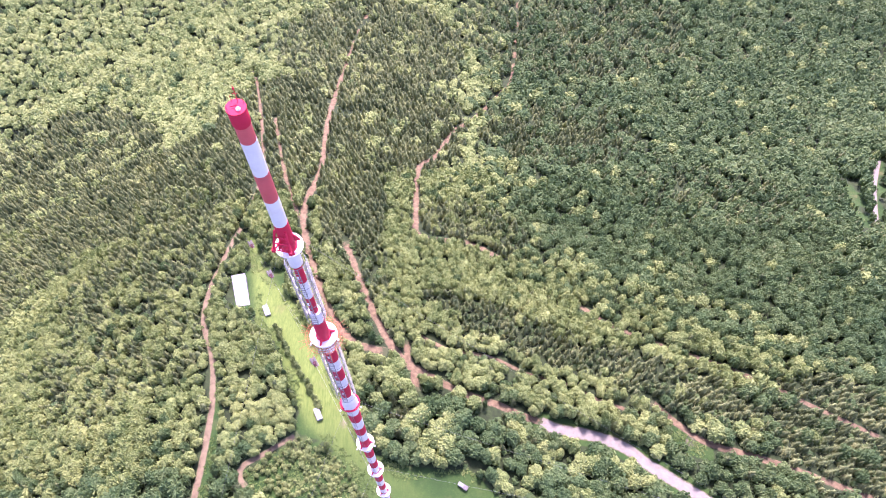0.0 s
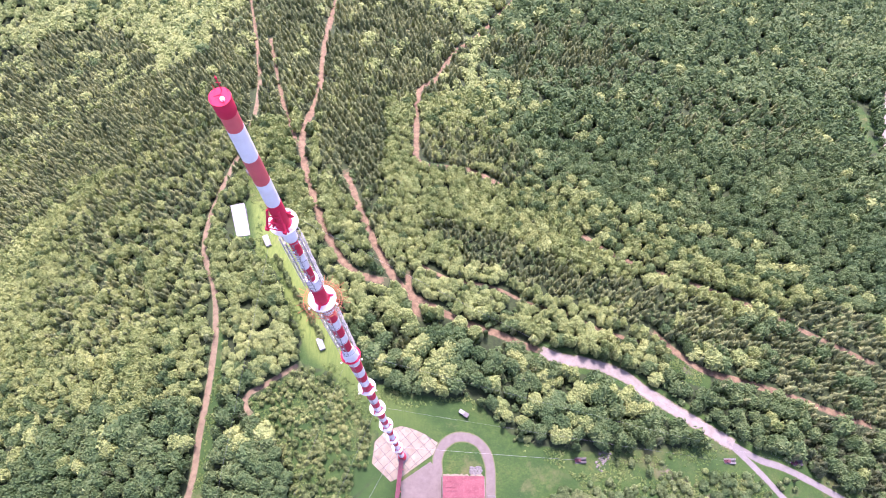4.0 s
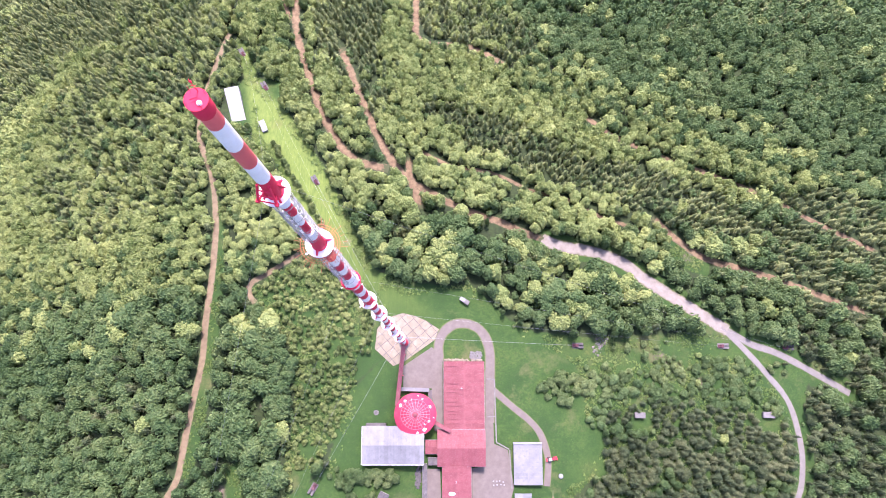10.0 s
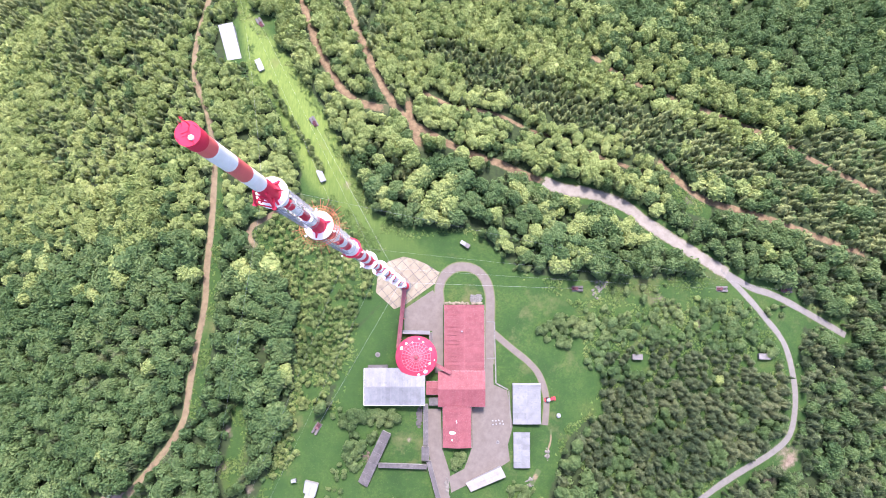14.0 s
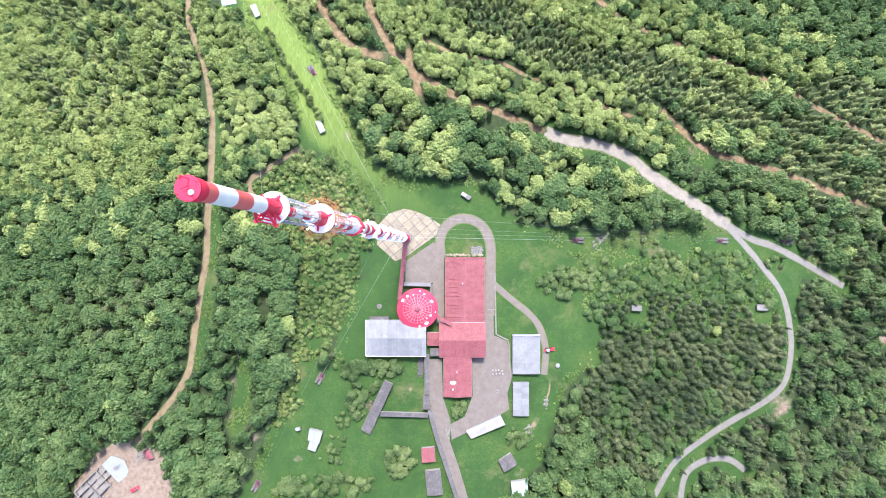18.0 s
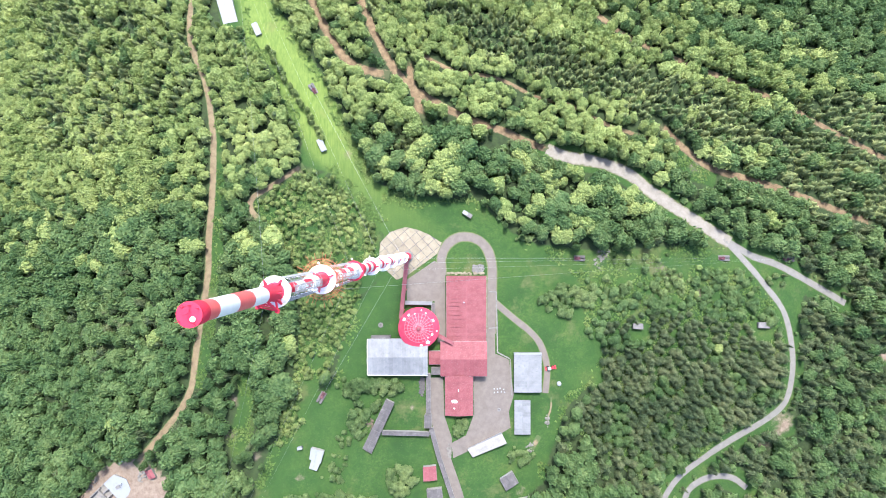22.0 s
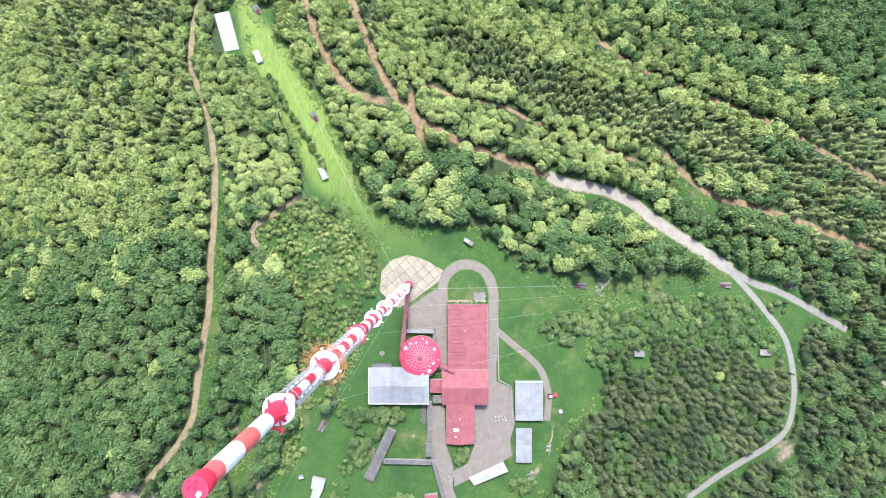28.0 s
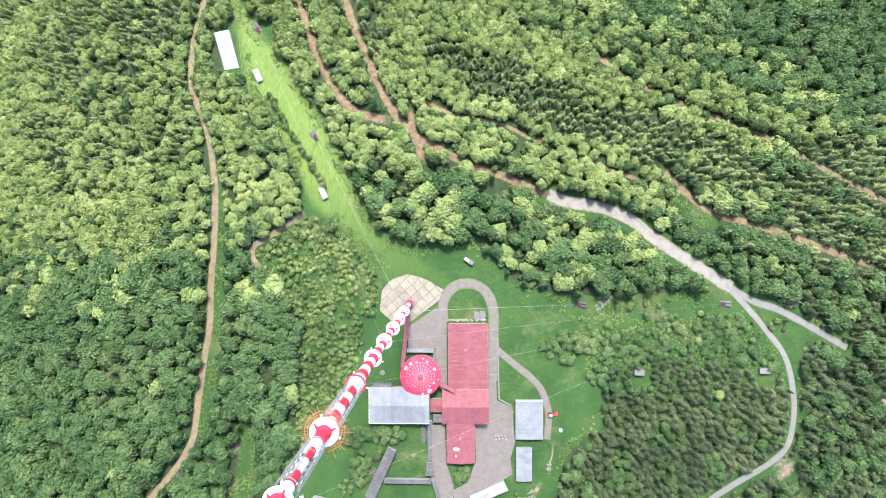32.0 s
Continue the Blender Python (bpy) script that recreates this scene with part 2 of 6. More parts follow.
# ---- mesh helpers ----
class Geo:
    """Collects corners and faces of one part."""

    def __init__(self):
        self.v, self.f = [], []

    def put(self, verts, faces):
        n = len(self.v)
        self.v += [tuple(p) for p in verts]
        self.f += [tuple(n + i for i in face) for face in faces]
        return self

    def box(self, c, size, turn=0.0):
        sx, sy, sz = (s / 2 for s in size)
        ca, sa = math.cos(radians(turn)), math.sin(radians(turn))
        corners = [(x, y, z) for z in (-sz, sz) for x, y in ((-sx, -sy), (sx, -sy), (sx, sy), (-sx, sy))]
        pts = [(c[0] + x * ca - y * sa, c[1] + x * sa + y * ca, c[2] + z) for x, y, z in corners]
        return self.put(pts, [(3, 2, 1, 0), (4, 5, 6, 7), (0, 1, 5, 4), (1, 2, 6, 5), (2, 3, 7, 6), (3, 0, 4, 7)])

    def lathe(self, profile, n=24, centre=(0, 0), start=0.0, closed=True):
        """Turned about an upright axis; profile: (radius, height) from below upwards."""
        ring = [(math.cos(start + 2 * math.pi * k / n), math.sin(start + 2 * math.pi * k / n)) for k in range(n)]
        pts = [(centre[0] + r * c, centre[1] + r * s, z) for r, z in profile for c, s in ring]
        faces = [(i * n + k, i * n + (k + 1) % n, (i + 1) * n + (k + 1) % n, (i + 1) * n + k) for i in range(len(profile) - 1) for k in range(n)]
        if closed:
            faces += [tuple(range(n))[::-1], tuple((len(profile) - 1) * n + k for k in range(n))]
        return self.put(pts, faces)

    def rod(self, a, b, r, n=6, r2=None):
        a, b = Vector(a), Vector(b)
        d = (b - a).normalized()
        u = d.orthogonal().normalized()
        w = d.cross(u)
        ends = []
        for p, rr in ((a, r), (b, r if r2 is None else r2)):
            ends += [p + rr * (u * math.cos(2 * math.pi * k / n) + w * math.sin(2 * math.pi * k / n)) for k in range(n)]
        faces = [(k, (k + 1) % n, n + (k + 1) % n, n + k) for k in range(n)] + [tuple(range(n))[::-1], tuple(range(n, 2 * n))]
        return self.put(ends, faces)

    def prism(self, outline, z0, z1):
        """An upright solid over a flat outline; z0, z1: its bottom and top, or one height a corner."""
        n = len(outline)
        low = z0 if isinstance(z0, (list, tuple)) else [z0] * n
        top = z1 if isinstance(z1, (list, tuple)) else [z1] * n
        area = sum(outline[k][0] * outline[(k + 1) % n][1] - outline[(k + 1) % n][0] * outline[k][1] for k in range(n))
        order = list(range(n)) if area > 0 else list(range(n))[::-1]
        pts = [(*outline[k], low[k]) for k in order] + [(*outline[k], top[k]) for k in order]
        return self.put(pts, [tuple(range(n))[::-1], tuple(range(n, 2 * n))] + [(k, (k + 1) % n, n + (k + 1) % n, n + k) for k in range(n)])

    def mesh(self, name, material, smooth=False):
        me = bpy.data.meshes.new(name)
        me.from_pydata(self.v, [], self.f)
        me.materials.append(material)
        if smooth:
            me.shade_smooth()
            me.set_sharp_from_angle(angle=radians(40))
        return me


def thing(name, at, label, category, group="", kind="", turn=0.0):
    ob = new(name)
    ob.matrix_basis = pose(*at, 0, 0, turn)
    ob.empty_display_size = 0.5
    return tagged(ob, label, category, group, kind)


def part(name, geo, material, parent, label="", smooth=False):
    me = geo if isinstance(geo, bpy.types.Mesh) else geo.mesh(name, MAT[material], smooth)
    ob = new(name, me)
    ob.parent = parent
    return tagged(ob, label)


# ---- the hill ----
def soft_step(u, w):
    return w * np.logaddexp(0.0, np.asarray(u, float) / w)


def height(x, y):
    """The hill: a rounded top round the mast that breaks off to the north, the west and the north-east."""
    x, y = np.asarray(x, float), np.asarray(y, float)
    z = 0.1 - 0.162 * x - 0.074 * y
    z = z - 0.772 * soft_step(-x - 120, 25) - 0.253 * soft_step(y - 110, 30) + 0.218 * soft_step(x - 60, 40)
    z = z - 0.205 * soft_step(0.6 * x + 0.8 * y - 90, 30) + 0.128 * soft_step(-0.8 * x - 0.6 * y - 150, 30)
    z = z - 0.216 * soft_step(0.8 * x - 0.6 * y - 150, 30) - 0.027 * soft_step(-y - 60, 30) - 0.065 * soft_step(-0.8 * x + 0.6 * y - 110, 25)
    return -215.0 + soft_step(z + 215.0, 35)


def ground_at(x, y):
    return float(height(x, y))


def inside(px, py, outline):
    """Which of the points lie in the outline."""
    hit = np.zeros(np.shape(px), bool)
    n = len(outline)
    for k in range(n):
        (x0, y0), (x1, y1) = outline[k], outline[(k + 1) % n]
        if y0 == y1:
            continue
        hit ^= ((y0 > py) != (y1 > py)) & (px < (x1 - x0) * (py - y0) / (y1 - y0) + x0)
    return hit


def gap_to(px, py, line):
    """How far the points lie from a line of points."""
    best = np.full(np.shape(px), 1e9)
    for (x0, y0), (x1, y1) in zip(line, line[1:]):
        dx, dy = x1 - x0, y1 - y0
        k = np.clip(((px - x0) * dx + (py - y0) * dy) / (dx * dx + dy * dy), 0, 1)
        best = np.minimum(best, np.hypot(px - x0 - k * dx, py - y0 - k * dy))
    return best


CLEARINGS, PLANTATIONS, TRACKS = {}, [], {}
CLEARINGS["mown_strip"] = [(-104, 183), (-90, 139), (-83, 108), (-70, 97), (-60, 72), (-48, 50), (-32, 36), (-17, 16), (-13, 13), (-8, -9), (20, -20), (20, 10), (-16, 38), (-29, 64), (-44, 93), (-64, 124), (-82, 143), (-97, 178)]
CLEARINGS["station"] = [(-8, -5), (-22, -20), (-30, -37), (-36, -59), (-49, -72), (-65, -91), (-75, -115), (-79, -126), (50, -150), (52, -126), (69, -114), (71, -103), (80, -77), (98, -60), (107, -49), (100, -30), (90, -6), (66, 6), (52, 13), (40, 25), (33, 31), (23, 29), (4, 31), (-16, 37)]
CLEARINGS["east_meadow"] = [(64, 6), (96, 3), (145, 6), (166, 4), (192, -28), (196, -46), (178, -34), (150, -31), (124, -28), (108, -31), (99, -37), (107, -49), (90, -40), (90, -6)]
CLEARINGS["track_verge"] = [(-101, 78), (-95, 72), (-91, 50), (-90, 20), (-91, -12), (-95, -45), (-98, -64), (-105, -64), (-101, -31), (-98, -9), (-98, 8), (-97, 31), (-98, 63)]
CLEARINGS["rough_slope"] = [(-82, -58), (-76, -56), (-72, -75), (-76, -92), (-84, -98), (-86, -88), (-82, -74)]
CLEARINGS["junction"] = [(143, 62), (150, 53), (163, 44), (161, 36), (148, 40), (140, 50)]
CLEARINGS["pit"] = [(-167, -124), (-151, -104), (-138, -99), (-124, -101), (-113, -111), (-108, -126), (-112, -150), (-160, -150)]
CLEARINGS["far_glade"] = [(344, 284), (331, 258), (327, 230), (334, 222), (340, 244), (352, 278)]
PLANTATIONS.append([(-76, 27), (-52, 45), (-34, 37), (-14, 12), (-10, -7), (-23, -20), (-31, -42), (-42, -64), (-50, -80), (-63, -93), (-64, -86), (-57, -68), (-54, -50), (-52, -32), (-53, -8), (-64, 8), (-74, 18)])
PLANTATIONS.append([(99, -36), (108, -30), (124, -27), (150, -30), (178, -33), (193, -40), (196, -60), (192, -74), (168, -90), (136, -112), (112, -110), (88, -92), (86, -76), (99, -60)])
CLEARINGS["anchor_glade"] = [(-54, 46), (-38, 42), (-36, 66), (-52, 70)]
CLEARINGS["barrack_yard"] = [(-102.5, 142.5), (-97, 118.5), (-86, 117), (-72, 112), (-70, 148), (-90, 150)]
CLEARINGS["pine_row"] = [(-80, 109), (-70, 96), (-61, 78), (-54, 60), (-49, 48), (-38, 47), (-44, 62), (-52, 82), (-60, 96), (-70, 108)]
for name, x, y, r in (("bank", 195, -88, 6.5), ("cutting", 252, -53, 5.5)):
    CLEARINGS[name] = [(x + r * math.cos(a) * (1.2 if k % 2 else 0.9), y + r * math.sin(a)) for k, a in enumerate(np.arange(0, 6.2, 0.63))]
CLEARINGS["road_fork"] = [(168, 2), (190, -8), (208, -16), (204, -30), (199, -44), (190, -26), (178, -9)]
# material, width, points along it
TRACKS["west_track"] = "dirt", 3.6, [(-112, 272), (-107, 238), (-106, 205), (-108, 188), (-112, 161), (-115, 133), (-113, 111), (-103, 88), (-98, 63), (-97, 45), (-97, 31), (-98, 8), (-98, -9), (-101, -31), (-103, -47), (-105, -64), (-112, -77), (-126, -94), (-133, -102)]
TRACKS["north_track"] = "red_soil", 5.0, [(-59, 537), (-67, 478), (-72, 384), (-72, 321), (-67, 254), (-71, 212), (-67, 183), (-56, 150), (-46, 124), (-37, 108), (-27, 98), (-10, 94)]
TRACKS["middle_track"] = "red_soil", 4.8, [(-41, 176), (-27, 138), (-18, 117), (-6, 95), (2, 88), (7, 71)]
TRACKS["upper_track"] = "red_soil", 4.6, [(118, 707), (103, 579), (87, 436), (74, 403), (45, 350), (30, 330), (14, 286), (2, 267), (2, 210), (6, 187), (37, 185), (60, 170)]
TRACKS["wood_road"] = "red_soil", 4.4, [(73, 56), (61, 60), (50, 65), (38, 69), (23, 75), (11, 82), (2, 88), (0, 102)]
TRACKS["gravel_road"] = "gravel", 7.0, [(72, 56), (82, 52), (100, 49), (115, 43), (126, 34), (141, 24), (153, 16), (167, 7)]
TRACKS["access_road"] = "lane", 3.9, [(167, 7), (179, 0), (191, -4), (205, -11), (230, -25)]
TRACKS["loop_road"] = "lane", 3.5, [(164, 9), (176, -4), (185, -15), (195, -29), (199, -47), (199, -62), (195, -76), (184, -85), (169, -93), (154, -102), (137, -115), (125, -135)]
TRACKS["turning_loop"] = "lane", 3.6, [(141, -140), (141, -131), (144, -120), (154, -114), (166, -114), (175, -120)]
TRACKS["east_track"] = "red_soil", 4.2, [(134, 70), (140, 63), (148, 55), (161, 46), (182, 40), (204, 33), (229, 24), (249, 18)]
TRACKS["north_east_track"] = "red_soil", 3.4, [(102, 136), (120, 121), (148, 107), (178, 95), (193, 88), (209, 80), (224, 71), (262, 52)]
TRACKS["inner_track"] = "red_soil", 2.4, [(5, 107), (23, 98), (47, 94), (68, 84), (86, 80), (104, 70), (128, 62)]
TRACKS["plantation_track"] = "dirt", 3.0, [(-52, 46), (-58, 42), (-68, 35), (-77, 29), (-77, 23), (-73, 18)]
TRACKS["ride_west"] = "red_soil", 3.2, [(-160, 430), (-146, 395), (-124, 317), (-112, 272)]
TRACKS["ride_east"] = "red_soil", 3.4, [(-116, 330), (-101, 280), (-88, 236), (-79, 212), (-73, 195)]
TRACKS["far_road"] = "gravel", 4.5, [(391, 316), (365, 273), (344, 229)]


def along(points, step=2.0):
    """The points of a smooth line through the given ones."""
    p = [Vector(q) for q in points]
    p = [2 * p[0] - p[1], *p, 2 * p[-1] - p[-2]]
    out = []
    for a, b, c, d in zip(p, p[1:], p[2:], p[3:]):
        n = max(1, round((c - b).length / step))
        for k in range(n):
            s = k / n
            out.append(0.5 * (2 * b + (c - a) * s + (2 * a - 5 * b + 4 * c - d) * s * s + (3 * b - a - 3 * c + d) * s ** 3))
    return out + [p[-2]]


def grid_lines(near, step, far):
    mid = np.arange(near[0], near[1] + 0.1, step)
    grow = np.cumsum(step * 1.13 ** np.arange(1, 60))
    grow = grow[grow < far]
    return np.concatenate([near[0] - grow[::-1], mid, near[1] + grow])


gx, gy = grid_lines((-250, 270), 2.5, 3200), grid_lines((-160, 300), 2.5, 3200)
GX, GY = np.meshgrid(gx, gy)
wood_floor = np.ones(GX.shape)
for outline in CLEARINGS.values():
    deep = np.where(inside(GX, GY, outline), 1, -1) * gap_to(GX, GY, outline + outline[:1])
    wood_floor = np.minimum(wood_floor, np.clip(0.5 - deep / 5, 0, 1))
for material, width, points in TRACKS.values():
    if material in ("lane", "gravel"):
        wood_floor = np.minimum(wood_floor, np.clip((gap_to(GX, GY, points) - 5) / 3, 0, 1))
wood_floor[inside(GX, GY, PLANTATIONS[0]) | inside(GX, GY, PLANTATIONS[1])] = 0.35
bare_soil = np.zeros(GX.shape)
bare_soil[inside(GX, GY, CLEARINGS["pit"])] = 1.0
for x, y, r in ((-55, 42, 5), (192, -84, 9), (184, -96, 7), (150, 47, 6), (3, 78, 6), (98, 2, 4), (130, -8, 6), (140, -14, 5), (-30, 52, 4), (-62, 10, 3), (-58, -6, 3), (-45, 10, 2.5), (-66, -30, 4), (-70, 16, 3), (-84, -70, 5), (-72, -96, 4), (-76, -110, 4), (125, -22, 4), (150, -20, 5), (160, -12, 5), (140, -30, 4), (57, -118, 4), (62, -98, 2), (-18, -83, 2.5), (-8, -108, 3), (-52, -107, 3.5), (2, -75, 3)):
    bare_soil = np.maximum(bare_soil, 0.6 * np.exp(-((GX - x) ** 2 + (GY - y) ** 2) / r ** 2))
for x, y, r in ((195, -88, 7), (252, -53, 6), (-85, -86, 4)):
    bare_soil = np.maximum(bare_soil, 0.85 * np.exp(-(((GX - x + GY - y) / (1.5 * r)) ** 2 + ((GX - x - GY + y) / (0.9 * r)) ** 2)))
strip = CLEARINGS["mown_strip"]
strip_edge = np.where(inside(GX, GY, strip), 1, -1) * gap_to(GX, GY, strip + strip[:1])
# fades in northwards: mown grass plus painted sun beyond the cloud shade
mown_hay = np.clip((GY - 4) / 60, 0, 1) * np.clip(0.5 + strip_edge / 4, 0, 1)
me = bpy.data.meshes.new("ground")
rows_n, cols_n = GX.shape
me.vertices.add(GX.size)
me.vertices.foreach_set("co", np.stack([GX, GY, height(GX, GY)], -1).astype(np.float32).ravel())
ii = (np.arange(rows_n - 1)[:, None] * cols_n + np.arange(cols_n - 1)).ravel()
quads = np.stack([ii, ii + 1, ii + cols_n + 1, ii + cols_n], 1).astype(np.int32)
me.loops.add(quads.size)
me.loops.foreach_set("vertex_index", quads.ravel())
me.polygons.add(len(quads))
me.polygons.foreach_set("loop_start", np.arange(0, quads.size, 4, dtype=np.int32))
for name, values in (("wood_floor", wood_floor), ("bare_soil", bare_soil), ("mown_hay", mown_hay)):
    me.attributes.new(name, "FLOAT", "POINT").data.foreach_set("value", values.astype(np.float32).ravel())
me.update(calc_edges=True)
me.shade_smooth()
me.materials.append(MAT["ground"])
tagged(new("ground", me), "rounded wooded hilltop with grass clearings and brown forest floor", "ground", kind="structure")


def ribbon(name, points, width, material, label, lift=0.10, thick=0.0, kind="structure", category="track"):
    """A road laid on the hill, slightly proud of it, with its crown and edges."""
    line = along(points)
    verts, faces, across = [], [], []
    cols = (-1.0, -0.8, -0.4, 0.0, 0.4, 0.8, 1.0)
    for k, p in enumerate(line):
        d = (line[min(k + 1, len(line) - 1)] - line[max(k - 1, 0)]).normalized()
        side = Vector((-d.y, d.x))
        w = width / 2 * (1 + 0.12 * noise.noise((p.x * 0.09, p.y * 0.09, 3.1)))
        for c in cols:
            q = p + side * c * w
            verts.append((q.x, q.y, ground_at(q.x, q.y) + lift * (1 - 0.9 * abs(c) ** 6)))
            across.append(max(abs(c), 1.3 - 0.35 * min(k, len(line) - 1 - k)) if material in ("dirt", "red_soil") else abs(c))
    n = len(cols)
    for k in range(len(line) - 1):
        faces += [(k * n + j, k * n + j + 1, (k + 1) * n + j + 1, (k + 1) * n + j) for j in range(n - 1)]
    mesh = bpy.data.meshes.new(name)
    mesh.from_pydata(verts, [], [f[::-1] for f in faces])
    mesh.attributes.new("across", "FLOAT", "POINT").data.foreach_set("value", across)
    mesh.shade_smooth()
    mesh.materials.append(MAT[material])
    return tagged(new(name, mesh), label, category, kind=kind)


TRACK_LABELS = {
    "dirt": "narrow brown dirt track between trees and rough grass",
    "red_soil": "unmade forest track of bare reddish soil",
    "gravel": "pale gravel road along the wooded slope",
    "lane": "pale worn asphalt lane with grassy verges",
    "asphalt": "grey worn asphalt lane with grassy verges",
}
for name, (material, width, points) in TRACKS.items():
    ribbon(name, points, width, material, TRACK_LABELS[material])


# ---- the mast ----
def build_mast():
    mast = thing("guyed_mast", (0, 0, 0), "very tall tubular guyed mast painted in red and white bands", "mast")

    def band(z0, z1, d0, d1, colour):
        part("tube_section", Geo().lathe([(d0 / 2, z0), (d1 / 2, z1)], 28), {"r": "mast_red", "s": "mast_salmon", "w": "mast_white"}[colour], mast, smooth=True)

    # foundation and foot
    part("foundation", Geo().lathe([(3.0, -1.0), (3.0, 1.6), (2.7, 1.9)], 20), "concrete", mast, "round concrete foundation", True)
    part("foot", Geo().lathe([(2.0, 1.9), (2.0, 4.2), (1.5, 6.6), (1.15, 8.6)], 24), "mast_red", mast, "flared red foot", True)
    # shaft from the foot to the third gallery, in bands
    z = 8.6
    for top, tones in ((41.5, "wwrwr"), (75.0, "wwrwr"), (108.7, "wwrwr"), (143.5, "wrwrw"), (177.0, "wrwrw"), (213.0, "rwrwrw")):
        step = (top - z) / len(tones)
        for tone in tones:
            wide = lambda h: 2.5 if h < 177 else 2.5 + 0.5 * (h - 177) / 36
            band(z, z + step, wide(z), wide(z + step), tone)
            z += step
    bands = [(213, 216.5, 3.6, 2.9, "w"), (216.5, 220, 2.9, 2.4, "w"), (220, 226.5, 2.2, 2.2, "r"), (226.5, 231.5, 2.2, 2.2, "w"), (231.5, 237, 2.2, 2.2, "r"), (237, 242, 2.2, 2.2, "w"),
             (242, 247, 2.2, 2.2, "r"), (247, 253.2, 2.2, 2.2, "w"), (253.6, 260.5, 2.35, 2.1, "r"), (260.5, 264, 2.05, 2.05, "w"), (264, 269.5, 1.3, 1.3, "r"), (269.5, 275, 1.3, 1.3, "w"),
             (275, 280.5, 1.3, 1.3, "r"), (280.5, 285.2, 1.9, 1.9, "w"), (285.6, 291.7, 2.0, 1.9, "r"), (291.7, 297.4, 1.86, 1.86, "w"), (297.4, 302.9, 1.84, 1.84, "s"), (302.9, 308.9, 1.82, 1.82, "w"), (308.9, 311.6, 1.8, 1.8, "s")]
    for b in bands:
        band(*b)
    # head: a wider drum with a raised rim, hatch, lamp and lightning rods
    part("cap", Geo().lathe([(0.94, 311.6), (1.0, 311.8), (1.0, 313.9), (0.95, 314.0), (0.91, 313.82)], 28), "mast_red", mast, "wide red drum at the top", True)
    part("rim", Geo().lathe([(1.02, 313.85), (1.06, 313.9), (1.06, 314.08), (0.97, 314.1)], 28), "mast_red", mast, "", True)
    part("hatch", Geo().box((-0.25, 0.1, 314.06), (0.7, 0.6, 0.14), 20).box((-0.25, 0.1, 314.16), (0.6, 0.08, 0.08), 20), "mast_red", mast)
    part("warning_lamp", Geo().lathe([(0.2, 313.9), (0.24, 314.2), (0.2, 314.36), (0.05, 314.42)], 14, (0.32, -0.35)), "mast_white", mast, "white domed lamp", True)
    for k in range(4):
        a = radians(35 + 90 * k)
        x, y = 0.9 * math.cos(a), 0.9 * math.sin(a)
        part("lightning_rod", Geo().rod((x, y, 313.9), (x, y, 315.0), 0.035, 6, 0.015), "mast_red", mast)
    part("top_spike", Geo().rod((0.1, 0.75, 313.9), (0.1, 0.75, 316.4), 0.05, 8, 0.025).rod((-0.15, 0.75, 315.2), (0.35, 0.75, 315.2), 0.025).lathe([(0.09, 315.8), (0.12, 315.95), (0.08, 316.1)], 10, (0.1, 0.75)), "mast_red", mast, "thin red spike with a small lamp")

    def gallery(z, r, tube, colour, fins="mast_red", turn=0.0):
        """A round platform with a rolled edge, three gussets and an inner collar."""
        deck = part("platform", Geo().lathe([(tube, z - 0.55), (r * 0.62, z - 0.22), (r, z - 0.12), (r, z), (tube, z + 0.03)], 36, closed=False), colour, mast, "", True)
        part("edge_ring", Geo().lathe([(r - 0.05, z - 0.16), (r + 0.07, z - 0.1), (r + 0.07, z + 0.09), (r - 0.05, z + 0.12)], 36, closed=False), colour, deck, "", True)
        part("collar", Geo().lathe([(tube + 0.16, z), (tube + 0.16, z + 0.22), (tube, z + 0.3)], 28, closed=False), fins, deck, "", True)
        for k in range(3):
            a = turn + 120 * k
            c, s = math.cos(radians(a)), math.sin(radians(a))
            tx, ty = -s * 0.13, c * 0.13
            out = r * 0.92
            pts = [(tube * 0.9 * c + e * tx, tube * 0.9 * s + e * ty, zz) for e in (-1, 1) for zz in (z, z + 1.5)]
            pts += [(out * c - tx, out * s - ty, z + 0.02), (out * c + tx, out * s + ty, z + 0.02)]
            part("gusset", Geo().put(pts, [(0, 4, 1), (2, 3, 5), (1, 4, 5, 3), (0, 2, 5, 4)]), fins, deck)
        return deck

    gallery(285.5, 1.85, 1.0, "mast_white", turn=60)
    gallery(253.5, 2.3, 1.15, "mast_white", turn=20)
    gallery(213.2, 2.15, 1.5, "mast_red", "mast_white", 0)
    for z, r in ((177, 2.3), (143.5, 2.4), (108.7, 2.4), (75, 2.35), (41.5, 2.35)):
        gallery(z, r, 1.26, "mast_white", "mast_red", 0)
    # one splayed frame on the side of the upper gallery, tied by cross bars, and stub lugs for the guys
    c, s = math.cos(radians(258)), math.sin(radians(258))
    at = lambda out, side, z: (out * c - side * s, out * s + side * c, z)
    g = Geo()
    for side in (-1.15, 1.15):
        g.rod(at(0.8, side * 0.62, 290.6), at(1.9, side, 287.2), 0.17, 8)
        g.rod(at(0.8, side * 0.62, 287.2), at(1.9, side, 287.2), 0.14, 8)
        g.box(at(1.92, side, 287.2), (0.42, 0.42, 0.6), 258)
    bracket = part("side_frame", g, "mast_red", mast, "splayed red side frame")
    for out, wide, z in ((1.15, 0.85, 289.5), (1.5, 1.0, 288.4), (1.88, 1.15, 287.3)):
        part("cross_bar", Geo().rod(at(out, -wide, z), at(out, wide, z), 0.09, 8), "mast_red", bracket)
